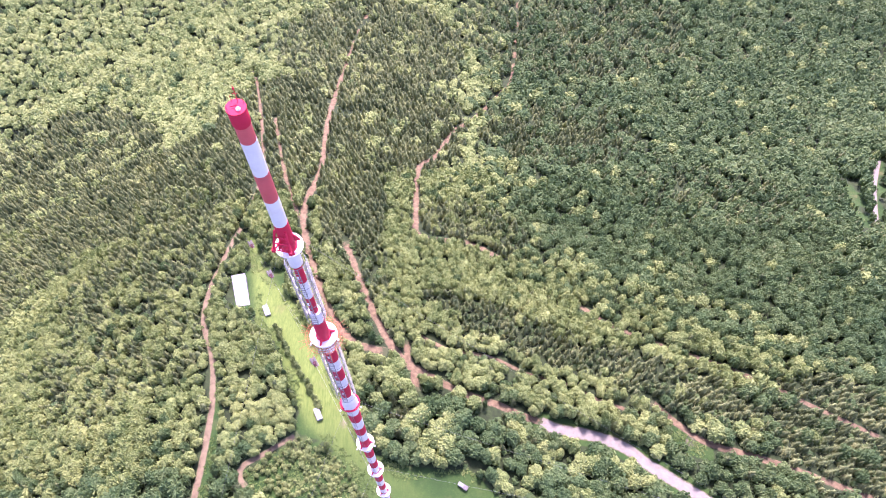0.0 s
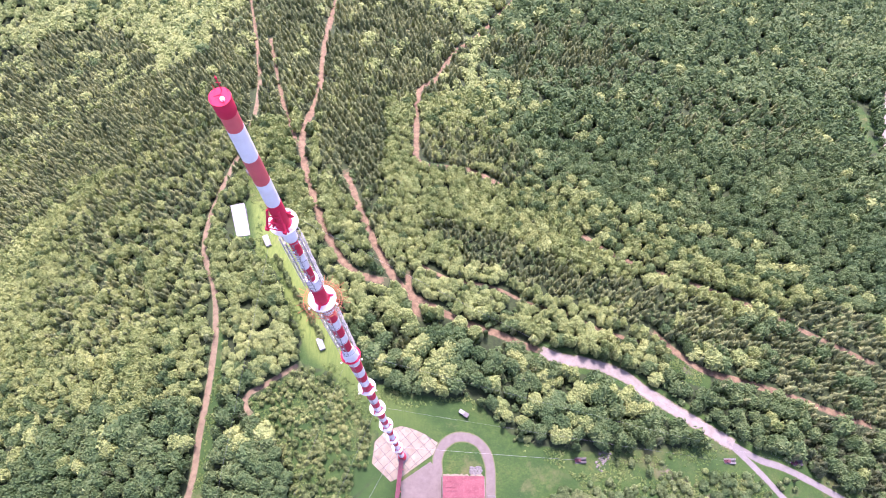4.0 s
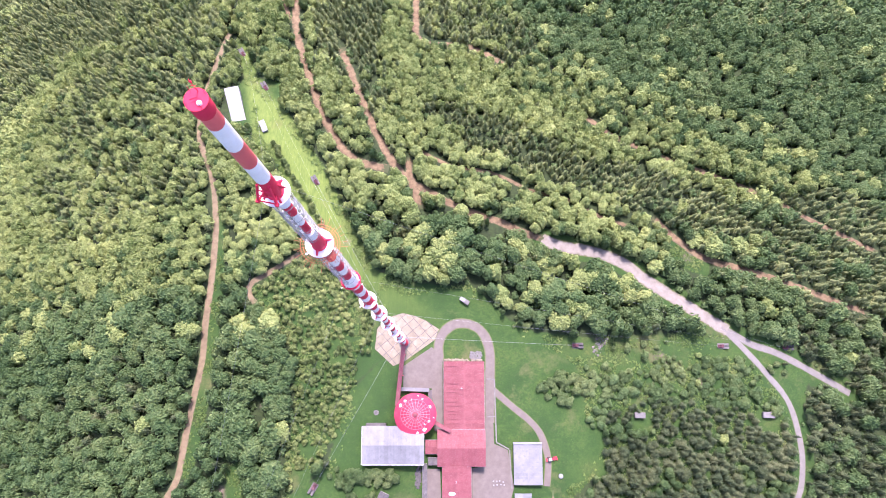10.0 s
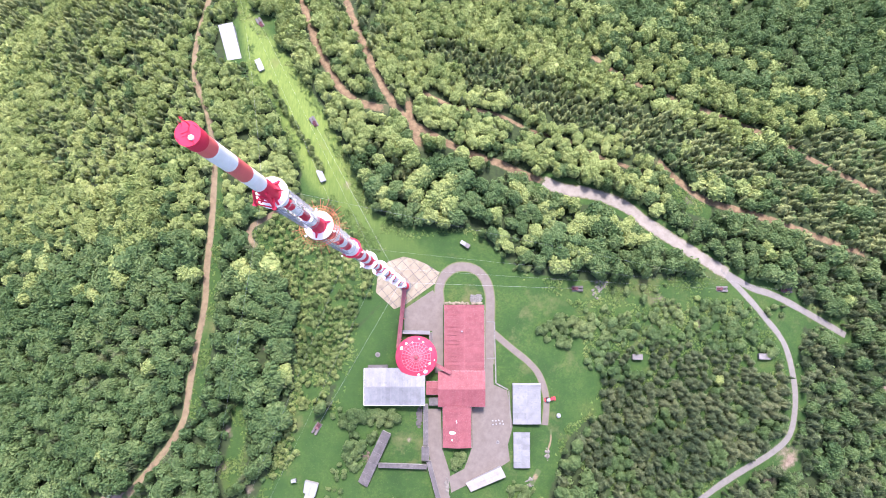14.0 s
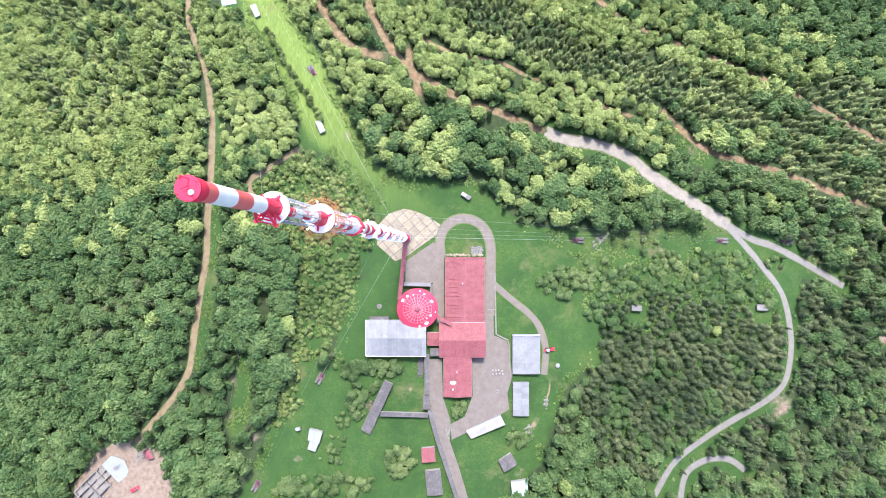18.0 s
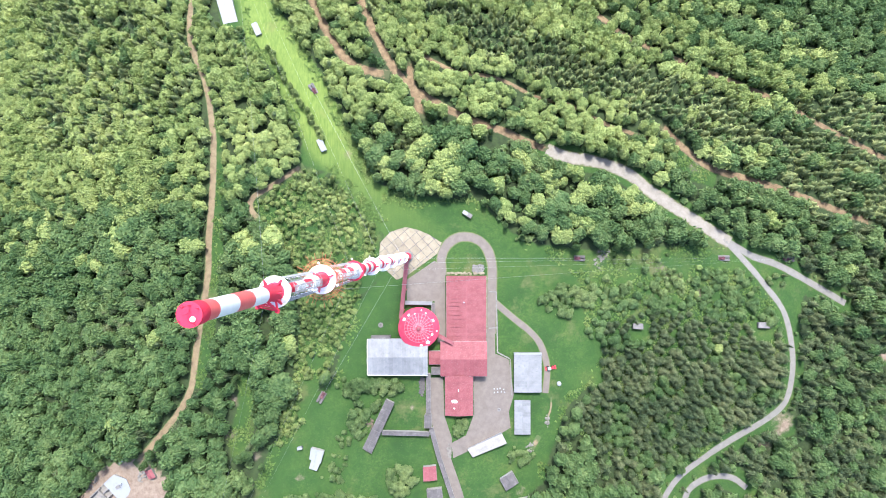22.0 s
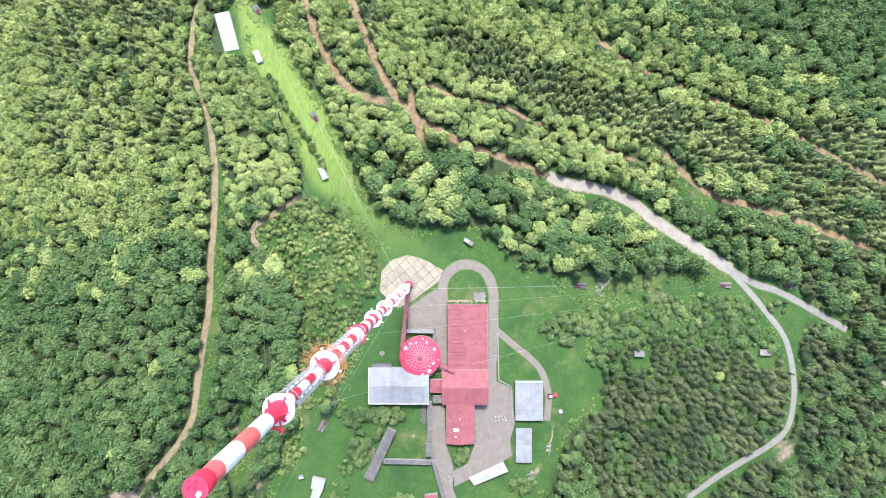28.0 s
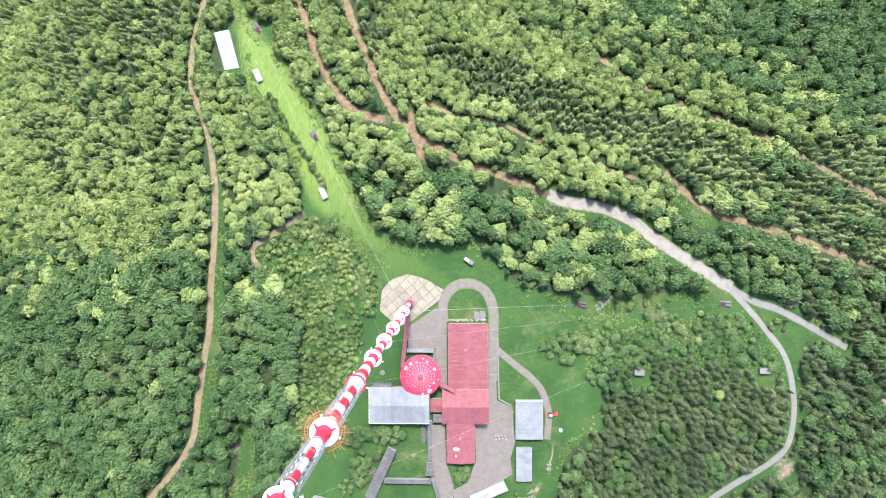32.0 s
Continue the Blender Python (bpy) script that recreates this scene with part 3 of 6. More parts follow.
    for a in (0, 120, 240):
        c, s = math.cos(radians(a)), math.sin(radians(a))
        part("guy_lug", Geo().prism([(0.95 * c - 0.08 * s, 0.95 * s + 0.08 * c), (1.75 * c, 1.75 * s), (0.95 * c + 0.08 * s, 0.95 * s - 0.08 * c)], 286.9, [288.6, 287.5, 288.6]), "mast_red", mast)
    # antenna cages: upright panels of rungs round the tube
    for z0, z1, r, sides, turn, step in ((261.5, 281, 1.42, 4, 0, 0.75), (219.5, 250.5, 1.8, 4, 0, 0.9)):
        for k in range(sides):
            a = turn + 360 / sides * k
            c, s = math.cos(radians(a)), math.sin(radians(a))
            at = lambda out, side, z: (out * c - side * s, out * s + side * c, z)
            panel = part("antenna_panel", Geo().rod(at(r, -0.42, z0), at(r, -0.42, z1), 0.06, 5).rod(at(r, 0.42, z0), at(r, 0.42, z1), 0.06, 5), "steel", mast, "tall ladder-like steel aerial panel")
            n = int((z1 - z0) / step)
            bar = Geo().rod(at(r + 0.12, -0.58, 0), at(r + 0.12, 0.58, 0), 0.04, 4).mesh("dipole", MAT["steel"], False)
            tee = Geo().rod(at(r + 0.12, -0.58, 0), at(r + 0.12, 0.58, 0), 0.04, 4).rod(at(r - 0.45, -0.42, 0), at(r + 0.12, -0.42, 0), 0.03, 4).rod(at(r - 0.45, 0.42, 0), at(r + 0.12, 0.42, 0), 0.03, 4).mesh("dipole", MAT["steel"], False)
            feed = Geo().box(at(r - 0.15, 0, 0), (0.1, 0.28, 1.2 * step), a).mesh("feed_box", MAT["mast_white"], False)
            for j in range(n):
                part("dipole", bar if j % 2 else tee, "", panel).location.z = z0 + (j + 0.5) * step
            for j in range(int(n / 4)):
                part("feed_box", feed, "", panel).location.z = z0 + (j * 4 + 2) * step
        for z in np.linspace(z0, z1, 4):
            part("cage_ring", Geo().lathe([(r + 0.08, z - 0.05), (r + 0.14, z), (r + 0.08, z + 0.05)], 16, closed=False), "steel", mast)
    # a crown of orange rods under the second gallery
    crown = part("rod_crown", Geo().lathe([(2.38, 252.85), (2.5, 252.9), (2.38, 252.98)], 36, closed=False), "rust", mast, "crown of thin orange rods")
    for k in range(48):
        a = 2 * math.pi * (k + 0.35 * math.sin(k * 5.1)) / 48
        out = 4.0 + 0.7 * math.sin(k * 2.3)
        part("rod", Geo().rod((2.0 * math.cos(a), 2.0 * math.sin(a), 252.9), (out * math.cos(a + 0.02), out * math.sin(a + 0.02), 252.6 + 0.3 * math.sin(k * 1.7)), 0.035, 5), "rust", crown)
    for r in (2.85, 3.3):
        part("hoop", Geo().lathe([(r - 0.04, 252.76), (r + 0.04, 252.8), (r - 0.04, 252.84)], 40, closed=False), "rust", crown)
    # lamps on short arms
    for z, r in ((253.4, 2.7), (212.6, 2.6), (176.6, 2.7)):
        for k in range(3):
            a = radians(100 + 120 * k)
            c, s = math.cos(a), math.sin(a)
            lamp = part("lamp_arm", Geo().rod((1.6 * c, 1.6 * s, z - 0.2), (r * c, r * s, z - 0.1), 0.05, 6), "steel", mast)
            part("lamp_head", Geo().lathe([(0.16, z - 0.25), (0.2, z), (0.16, z + 0.28), (0.05, z + 0.34)], 10, (r * c, r * s)), "mast_white", lamp, "white lamp head", True)
    # ladder up the shaft
    for z0, z1, r in ((9, 41, 1.36), (42, 74.5, 1.36), (75.5, 108, 1.36), (109.5, 143, 1.36), (144, 176.5, 1.36), (178, 211, 1.75)):
        g = Geo().rod((-0.25, -r, z0), (-0.25, -r, z1), 0.03, 4).rod((0.25, -r, z0), (0.25, -r, z1), 0.03, 4)
        for z in np.arange(z0 + 0.5, z1, 1.0):
            g.rod((-0.25, -r, z), (0.25, -r, z), 0.025, 4)
        part("ladder", g, "steel", mast)
    return mast


build_mast()

# anchors lie in three directions; (x, y), turn towards the mast
ANCHORS = {
    "inner": [(87.5, -1.0, 0), (-48, 85, 120), (-41.5, -68.5, 240)],
    "middle": [(163, -1.0, 0), (-80.5, 143.5, 120), (-71, -119, 240)],
    "outer": [(198, -1.5, 0), (-97, 168.5, 120), (-103, -178, 240)],
}


def guy_anchor(x, y, turn, pale):
    z = ground_at(x, y)
    a = thing("guy_anchor", (x, y, z), "concrete guy anchor with a red steel bracket in the grass", "anchor", "guy anchors", "", turn)
    part("base_slab", Geo().prism([(-2.4, -1.5), (3.2, -1.5), (3.2, 1.5), (-2.4, 1.5)], -1.2, 0.3), "concrete" if pale else "felt", a)
    for y0 in (-0.85, 0.85):
        part("cheek_block", Geo().prism([(0.2, y0 - 0.5), (3.0, y0 - 0.5), (3.0, y0 + 0.5), (0.2, y0 + 0.5)], 0.3, [0.9, 2.0, 2.0, 0.9]), "concrete" if pale else "felt", a)
    part("bracket", Geo().prism([(-2.2, -0.8), (0.6, -0.8), (0.6, 0.8), (-2.2, 0.8)], 0.3, [0.7, 1.5, 1.5, 0.7]), "dull_red", a, "dull red painted bracket")
    part("turnbuckle", Geo().rod((-0.4, -0.4, 1.2), (-3.0, -0.4, 2.6), 0.14, 8).rod((-0.4, 0.4, 1.2), (-3.0, 0.4, 2.6), 0.14, 8), "dull_red", a)
    return a


for ring, spots in ANCHORS.items():
    for k, (x, y, turn) in enumerate(spots):
        guy_anchor(x, y, turn, ring == "middle" and k == 0 or k == 1)
for z, ring, r, thick in ((287.2, "outer", 1.75, 0.012), (213.2, "outer", 2.1, 0.014), (143.5, "middle", 2.4, 0.022), (41.5, "inner", 2.3, 0.05)):
    for x, y, turn in ANCHORS[ring]:
        a = math.atan2(y, x)
        foot = Vector((x - 3 * math.cos(a), y - 3 * math.sin(a), ground_at(x, y) + 2.6))
        head = Vector((r * math.cos(a), r * math.sin(a), z))
        g = Geo()
        pts = []
        for k in range(13):
            s = k / 12
            p = head.lerp(foot, s)
            p.z -= 4 * 0.012 * (head - foot).length * s * (1 - s)
            pts.append(p)
        run = (foot - head).normalized()
        side = run.cross(Vector((0, 0, 1))).normalized()
        lift = side.cross(run)
        g.put([tuple(p + thick * (side * math.cos(1.2566 * j) + lift * math.sin(1.2566 * j))) for p in pts for j in range(5)],
              [(5 * k + j, 5 * k + (j + 1) % 5, 5 * k + 5 + (j + 1) % 5, 5 * k + 5 + j) for k in range(12) for j in range(5)])
        tagged(new("guy_wire", g.mesh("guy_wire", MAT["wire"])), "long thin steel guy wire from mast to anchor", "wire", "guy wires of the mast")


# ---- the station: paved ground ----
def clip(poly, outline):
    """The part of a small polygon inside a rounded outline that runs counter-clockwise."""
    for (x0, y0), (x1, y1) in zip(outline, outline[1:] + outline[:1]):
        keep, out = lambda p: (x1 - x0) * (p[1] - y0) - (y1 - y0) * (p[0] - x0), []
        for p, q in zip(poly, poly[1:] + poly[:1]):
            a, b = keep(p), keep(q)
            if a >= 0:
                out.append(p)
            if (a >= 0) != (b >= 0):
                s = a / (a - b)
                out.append((p[0] + s * (q[0] - p[0]), p[1] + s * (q[1] - p[1])))
        poly = out
        if len(poly) < 3:
            return []
    return poly


def sheet(name, outline, material, label, lift=0.12, step=2.0, category="pavement"):
    """Paving laid on the slope: a grid of cells cut to the outline, with a turned-down edge."""
    cx, cy = [p[0] for p in outline], [p[1] for p in outline]
    bm = bmesh.new()
    pts = [bm.verts.new((*p, 0)) for p in outline]
    bm.faces.new(pts)
    for axis, lo, hi in ((0, min(cx), max(cx)), (1, min(cy), max(cy))):
        for at in np.arange(lo + step, hi, step):
            co = [0, 0, 0]
            no = [0, 0, 0]
            co[axis], no[axis] = at, 1
            bmesh.ops.bisect_plane(bm, geom=bm.verts[:] + bm.edges[:] + bm.faces[:], plane_co=co, plane_no=no)
    edge = [e for e in bm.edges if e.is_boundary]
    low = bmesh.ops.extrude_edge_only(bm, edges=edge)["geom"]
    low = {v for v in low if isinstance(v, bmesh.types.BMVert)}
    for v in bm.verts:
        v.co.z = ground_at(v.co.x, v.co.y) + (lift if v not in low else -0.3)
    bmesh.ops.recalc_face_normals(bm, faces=bm.faces[:])
    up = sum(f.normal.z for f in bm.faces)
    if up < 0:
        bmesh.ops.reverse_faces(bm, faces=bm.faces[:])
    mesh = bpy.data.meshes.new(name)
    bm.to_mesh(mesh)
    bm.free()
    mesh.attributes.new("across", "FLOAT", "POINT").data.foreach_set("value", [0.2] * len(mesh.vertices))
    mesh.materials.append(MAT[material])
    return tagged(new(name, mesh), label, category, kind="structure")


sheet("yard_north", [(-0.4, -11.6), (13.7, -2.0), (19.0, -8.4), (19.2, -43.0), (15.2, -43.0), (13.6, -22.4), (-0.3, -22.4)], "asphalt", "worn grey asphalt yard beside the mast")
sheet("yard_south", [(40.0, -37.0), (44.0, -37.0), (44.2, -49.0), (51.0, -52.0), (53.6, -69.5), (51.0, -78.2), (51.9, -86.0), (47.0, -89.0), (40.0, -91.8), (33.0, -96.0), (23.0, -100.5), (22.0, -93.0), (29.4, -89.4), (33.4, -79.0), (33.2, -60.5), (40.0, -59.5)], "asphalt", "grey asphalt yard between the red-roofed hall and sheds", 0.14)
sheet("drive_west", [(11.6, -60.5), (17.9, -60.5), (18.6, -79.5), (22.4, -91.0), (21.9, -101.0), (26.5, -114.0), (31.5, -131.0), (27.0, -131.0), (20.5, -113.0), (16.6, -100.0), (12.9, -85.2), (11.4, -78.4)], "asphalt", "asphalt drive past the red-roofed hall", 0.13)
ribbon("ring_lane", [(17.4, -9.5), (17.0, -1.0), (19.4, 5.2), (24.5, 9.3), (30.5, 10.0), (36.4, 8.0), (40.6, 3.2), (42.8, -4.8), (42.6, -16.5), (42.4, -30), (42.2, -39)], 5.4, "asphalt", "grey asphalt lane that loops round a lawn", 0.11)
ribbon("shed_path", [(42.8, -22.0), (49.2, -27.6), (55.1, -32.5), (61.0, -37.2), (66.2, -42.8), (69.0, -49), (70.6, -56), (70.4, -62), (69.6, -69)], 3.6, "asphalt", "narrow asphalt path from the lane to the shed", 0.11)
for points, width in (([(72.5, -71), (72.3, -77), (69.8, -84)], 1.0), ([(66.4, -90.5), (64.4, -94), (62.2, -97)], 2.6)):
    ribbon("bare_path", points, width, "dirt", "worn stony footpath in the grass", 0.08)

# concrete slabs under the mast
PAD = [(-14.6, -3.2), (-5.4, -11.6), (0.2, -9.2), (14.9, 1.4), (17.2, 7.0), (10.6, 11.2), (4.9, 13.6), (-1.0, 15.0), (-8.8, 12.4), (-13.6, 7.0)]
pad = thing("mast_pad", (0, 0, 0), "pale apron of square concrete slabs round the mast foot", "pavement", kind="structure")
part("bed", Geo().prism(PAD, [ground_at(*p) - 0.6 for p in PAD], [ground_at(*p) + 0.05 for p in PAD]), "felt", pad)


def slab_cells(outline, size, gap, turn, origin=(0, 0)):
    c, s = math.cos(radians(turn)), math.sin(radians(turn))
    for i in range(-9, 10):
        for j in range(-9, 10):
            cell = [(i * size + a * (size - gap) / 2, j * size + b * (size - gap) / 2) for a, b in ((-1, -1), (1, -1), (1, 1), (-1, 1))]
            cell = [(origin[0] + x * c - y * s, origin[1] + x * s + y * c) for x, y in cell]
            cell = clip(cell, outline)
            if len(cell) > 2:
                area = abs(sum(p[0] * q[1] - q[0] * p[1] for p, q in zip(cell, cell[1:] + cell[:1]))) / 2
                if area > 1.2:
                    yield cell


for cell in slab_cells(PAD, 4.3, 0.24, 41, (0.6, 0.4)):
    tip = random.uniform(-0.03, 0.03)
    part("slab", Geo().prism(cell, [ground_at(*p) - 0.2 for p in cell], [ground_at(*p) + 0.16 + tip for p in cell]), "slab", pad)


# ---- the station: buildings ----
def gable(geo, x0, y0, x1, y1, eave, ridge, axis, over=0.5, thick=0.18):
    """Two roof slopes with thickness; axis: along which the ridge runs."""
    x0, y0, x1, y1 = x0 - over, y0 - over, x1 + over, y1 + over
    if axis == "y":
        m = (x0 + x1) / 2
        rim = [((x0, y0), (m, y0), (m, y1), (x0, y1)), ((m, y0), (x1, y0), (x1, y1), (m, y1))]
        top = [(eave, ridge, ridge, eave), (ridge, eave, eave, ridge)]
    else:
        m = (y0 + y1) / 2
        rim = [((x0, y0), (x1, y0), (x1, m), (x0, m)), ((x0, m), (x1, m), (x1, y1), (x0, y1))]
        top = [(eave, eave, ridge, ridge), (ridge, ridge, eave, eave)]
    for o, t in zip(rim, top):
        geo.append((list(o), [z - thick for z in t], list(t)))


def seams(x0, y0, x1, y1, z_of, axis, step, wide=0.07, tall=0.07):
    """Standing seams that run down the slopes."""
    g = Geo()
    if axis == "x":
        for x in np.arange(x0 + step, x1 - 0.1, step):
            for a, b in ((y0, (y0 + y1) / 2), ((y0 + y1) / 2, y1)):
                g.prism([(x - wide, a), (x + wide, a), (x + wide, b), (x - wide, b)], [z_of(x, a)] * 2 + [z_of(x, b)] * 2, [z_of(x, a) + tall] * 2 + [z_of(x, b) + tall] * 2)
    else:
        for y in np.arange(y0 + step, y1 - 0.1, step):
            for a, b in ((x0, (x0 + x1) / 2), ((x0 + x1) / 2, x1)):
                g.prism([(a, y - wide), (b, y - wide), (b, y + wide), (a, y + wide)], [z_of(a, y), z_of(b, y), z_of(b, y), z_of(a, y)], [z_of(a, y) + tall, z_of(b, y) + tall, z_of(b, y) + tall, z_of(a, y) + tall])
    return g


def wall_windows(owner, x0, y0, x1, y1, z0, z1, step=4.0, sides="nsew"):
    """A row of framed windows on the given sides."""
    def window(c, along_x):
        w, h = 1.6, min(1.5, (z1 - z0) * 0.4)
        sx, sy = (w, 0.12) if along_x else (0.12, w)
        frame = part("window", Geo().box(c, (sx + (0.2 if along_x else 0), sy + (0 if along_x else 0.2), h + 0.2)), "white", owner)
        part("pane", Geo().box(c, (sx if along_x else 0.17, 0.17 if along_x else sy, h)), "dark", frame)
    z = z0 + (z1 - z0) * 0.55
    for side, a, b in (("n", x0, x1), ("s", x0, x1), ("e", y0, y1), ("w", y0, y1)):
        if side in sides:
            n = max(1, int((b - a) / step))
            for k in range(n):
                t = a + (k + 0.5) * (b - a) / n
                window((t, y1 if side == "n" else y0, z) if side in "ns" else (x1 if side == "e" else x0, t, z), side in "ns")


def house(name, label, x0, y0, x1, y1, eave, ridge, axis, roof, wall="render", seam=1.1, sides="nsew", window_step=4.5, over=0.5, turn=0.0, at=None):
    """A building with walls, a roof of two sheeted slopes, ridge cap, fascia, windows and a door. Heights above the sea of the plan."""
    low = min(ground_at(x, y) for x in (x0, x1) for y in (y0, y1)) - 0.5 if at is None else -0.8
    b = thing(name, (0, 0, 0) if at is None else at, label, "building", turn=turn)
    part("wall", Geo().box(((x0 + x1) / 2, (y0 + y1) / 2, (low + eave - 0.1) / 2), (x1 - x0, y1 - y0, eave - 0.1 - low)), wall, b)
    slopes = []
    gable(slopes, x0, y0, x1, y1, eave, ridge, axis, over)
    for o, z0, z1 in slopes:
        lower, upper = ((o[0], o[3]), (o[1], o[2])) if axis == "y" else ((o[0], o[1]), (o[3], o[2]))
        pair = ((z1[0], z1[3]), (z1[1], z1[2])) if axis == "y" else ((z1[0], z1[1]), (z1[3], z1[2]))
        n = max(3, round((Vector(lower[1]) - Vector(lower[0])).length / (1.4 * seam)))
        for k in range(n):
            sheet_of = [Vector(p[0]).lerp(Vector(p[1]), e) for p, e in ((lower, k / n), (lower, (k + 0.995) / n), (upper, (k + 0.995) / n), (upper, k / n))]
            top = [pair[0][0]] * 2 + [pair[1][0]] * 2
            part("roof_sheet", Geo().prism([tuple(p) for p in sheet_of], [h - 0.18 for h in top], top), roof, b)
    if axis == "y":
        m = (x0 + x1) / 2
        z_of = lambda x, y: ridge - (ridge - eave) * abs(x - m) / ((x1 - x0) / 2 + over)
        part("ridge_cap", Geo().prism([(m - 0.28, y0 - over), (m + 0.28, y0 - over), (m + 0.28, y1 + over), (m - 0.28, y1 + over)], ridge - 0.06, ridge + 0.06), roof, b)
        for y in (y0 + 0.15, y1 - 0.15):
            part("gable_wall", Geo().put([(x0, y - 0.1, eave - 0.1), (x1, y - 0.1, eave - 0.1), (m, y - 0.1, ridge - 0.2), (x0, y + 0.1, eave - 0.1), (x1, y + 0.1, eave - 0.1), (m, y + 0.1, ridge - 0.2)], [(0, 1, 2), (5, 4, 3), (0, 3, 4, 1), (1, 4, 5, 2), (2, 5, 3, 0)]), wall, b)
        part("roof_seams", seams(x0 - over, y0 - over, x1 + over, y1 + over, z_of, "y", seam), roof, b)
        for x in (x0 - over, x1 + over):
            part("gutter", Geo().rod((x, y0 - over, eave - 0.12), (x, y1 + over, eave - 0.12), 0.09, 6), "steel", b)
    else:
        m = (y0 + y1) / 2
        z_of = lambda x, y: ridge - (ridge - eave) * abs(y - m) / ((y1 - y0) / 2 + over)
        part("ridge_cap", Geo().prism([(x0 - over, m - 0.28), (x1 + over, m - 0.28), (x1 + over, m + 0.28), (x0 - over, m + 0.28)], ridge - 0.06, ridge + 0.06), roof, b)
        for x in (x0 + 0.15, x1 - 0.15):
            part("gable_wall", Geo().put([(x - 0.1, y0, eave - 0.1), (x - 0.1, y1, eave - 0.1), (x - 0.1, m, ridge - 0.2), (x + 0.1, y0, eave - 0.1), (x + 0.1, y1, eave - 0.1), (x + 0.1, m, ridge - 0.2)], [(2, 1, 0), (3, 4, 5), (1, 4, 3, 0), (2, 5, 4, 1), (0, 3, 5, 2)]), wall, b)
        part("roof_seams", seams(x0 - over, y0 - over, x1 + over, y1 + over, z_of, "x", seam), roof, b)
        for y in (y0 - over, y1 + over):
            part("gutter", Geo().rod((x0 - over, y, eave - 0.12), (x1 + over, y, eave - 0.12), 0.09, 6), "steel", b)
    if sides:
        wall_windows(b, x0, y0, x1, y1, eave - min(4.0, eave - low), eave, window_step, sides)
    return b


hall = house("hall", "long hall with a faded red sheet-metal roof", 20.1, -41.6, 38.9, -9.9, 6.3, 7.5, "y", "red_roof", seam=1.05, sides="new")
for k in range(14):
    y = -39.5 + k * 2.1 + random.uniform(-0.3, 0.3)
    part("roof_batten", Geo().prism([(19.9, y), (27.6 - random.uniform(0, 3), y), (27.6 - random.uniform(0, 3), y + 0.22), (19.9, y + 0.22)], 6.28, [6.42, 7.36, 7.36, 6.42]), "red_roof", hall)
part("flue", Geo().lathe([(0.3, 6.8), (0.3, 8.2), (0.42, 8.3), (0.42, 8.5)], 12, (28.3, -22.5)), "steel", hall)
cross = house("machine_house", "square wing with a red sheet-metal roof", 17.1, -58.6, 39.1, -42.3, 8.0, 10.2, "x", "red_roof", sides="esw", seam=1.05)
office = house("office_wing", "lower wing with a patched red sheet-metal roof", 19.4, -78.2, 32.3, -59.3, 7.4, 9.3, "y", "red_roof", sides="esw", seam=1.05)
for x, y, w, d in ((23.6, -71.4, 3.4, 1.6), (23.4, -74.8, 0.9, 0.9), (25.6, -66, 0.7, 1.6)):
    z = 9.3 - 1.9 * abs(x - 25.85) / 6.95
    outline = [(x + w / 2 * math.cos(a) * random.uniform(0.75, 1.1), y + d / 2 * math.sin(a) * random.uniform(0.75, 1.1)) for a in np.arange(0, 6.2, 0.7)]
    part("pale_patch", Geo().prism(outline, [9.2 - 1.9 * abs(p[0] - 25.85) / 6.95 for p in outline], [9.34 - 1.9 * abs(p[0] - 25.85) / 6.95 for p in outline]), "mast_white", office, "bare pale patch in the paint")
house("link_building", "small red-roofed link between two buildings", 11.0, -53.2, 16.4, -47.0, 6.9, 7.2, "x", "red_roof", sides="s", over=0.2)
grey = house("grey_hall", "wide hall with a pale zinc sheet roof", -18.6, -57.4, 9.9, -40.7, 11.4, 12.8, "x", "zinc", seam=1.5, sides="nsw")
part("fascia", Geo().box((-19.25, -49.05, 11.3), (0.22, 17.6, 0.3)).box((-4.35, -58.02, 11.3), (29.3, 0.22, 0.3)), "mast_white", grey, "white edging of the eaves")
part("lean_to", Geo().prism([(-17.5, -40.2), (-8, -40.2), (-8, -38.9), (-17.5, -38.9)], 4.0, 10.6), "felt", grey)
shed = house("store_shed", "flat grey-roofed store shed with a white front", 54.0, -67.6, 66.7, -49.0, 2.9, 3.3, "y", "zinc", "white", 2.0, "w")
part("front_parapet", Geo().box((60.3, -48.6, 2.6), (13.9, 0.9, 1.8)), "white", shed)
house("garage_shed", "small shed with a pale grey sheet roof", 54.2, -88.6, 61.1, -72.4, 3.2, 3.7, "y", "zinc", "render", 2.0, "w")


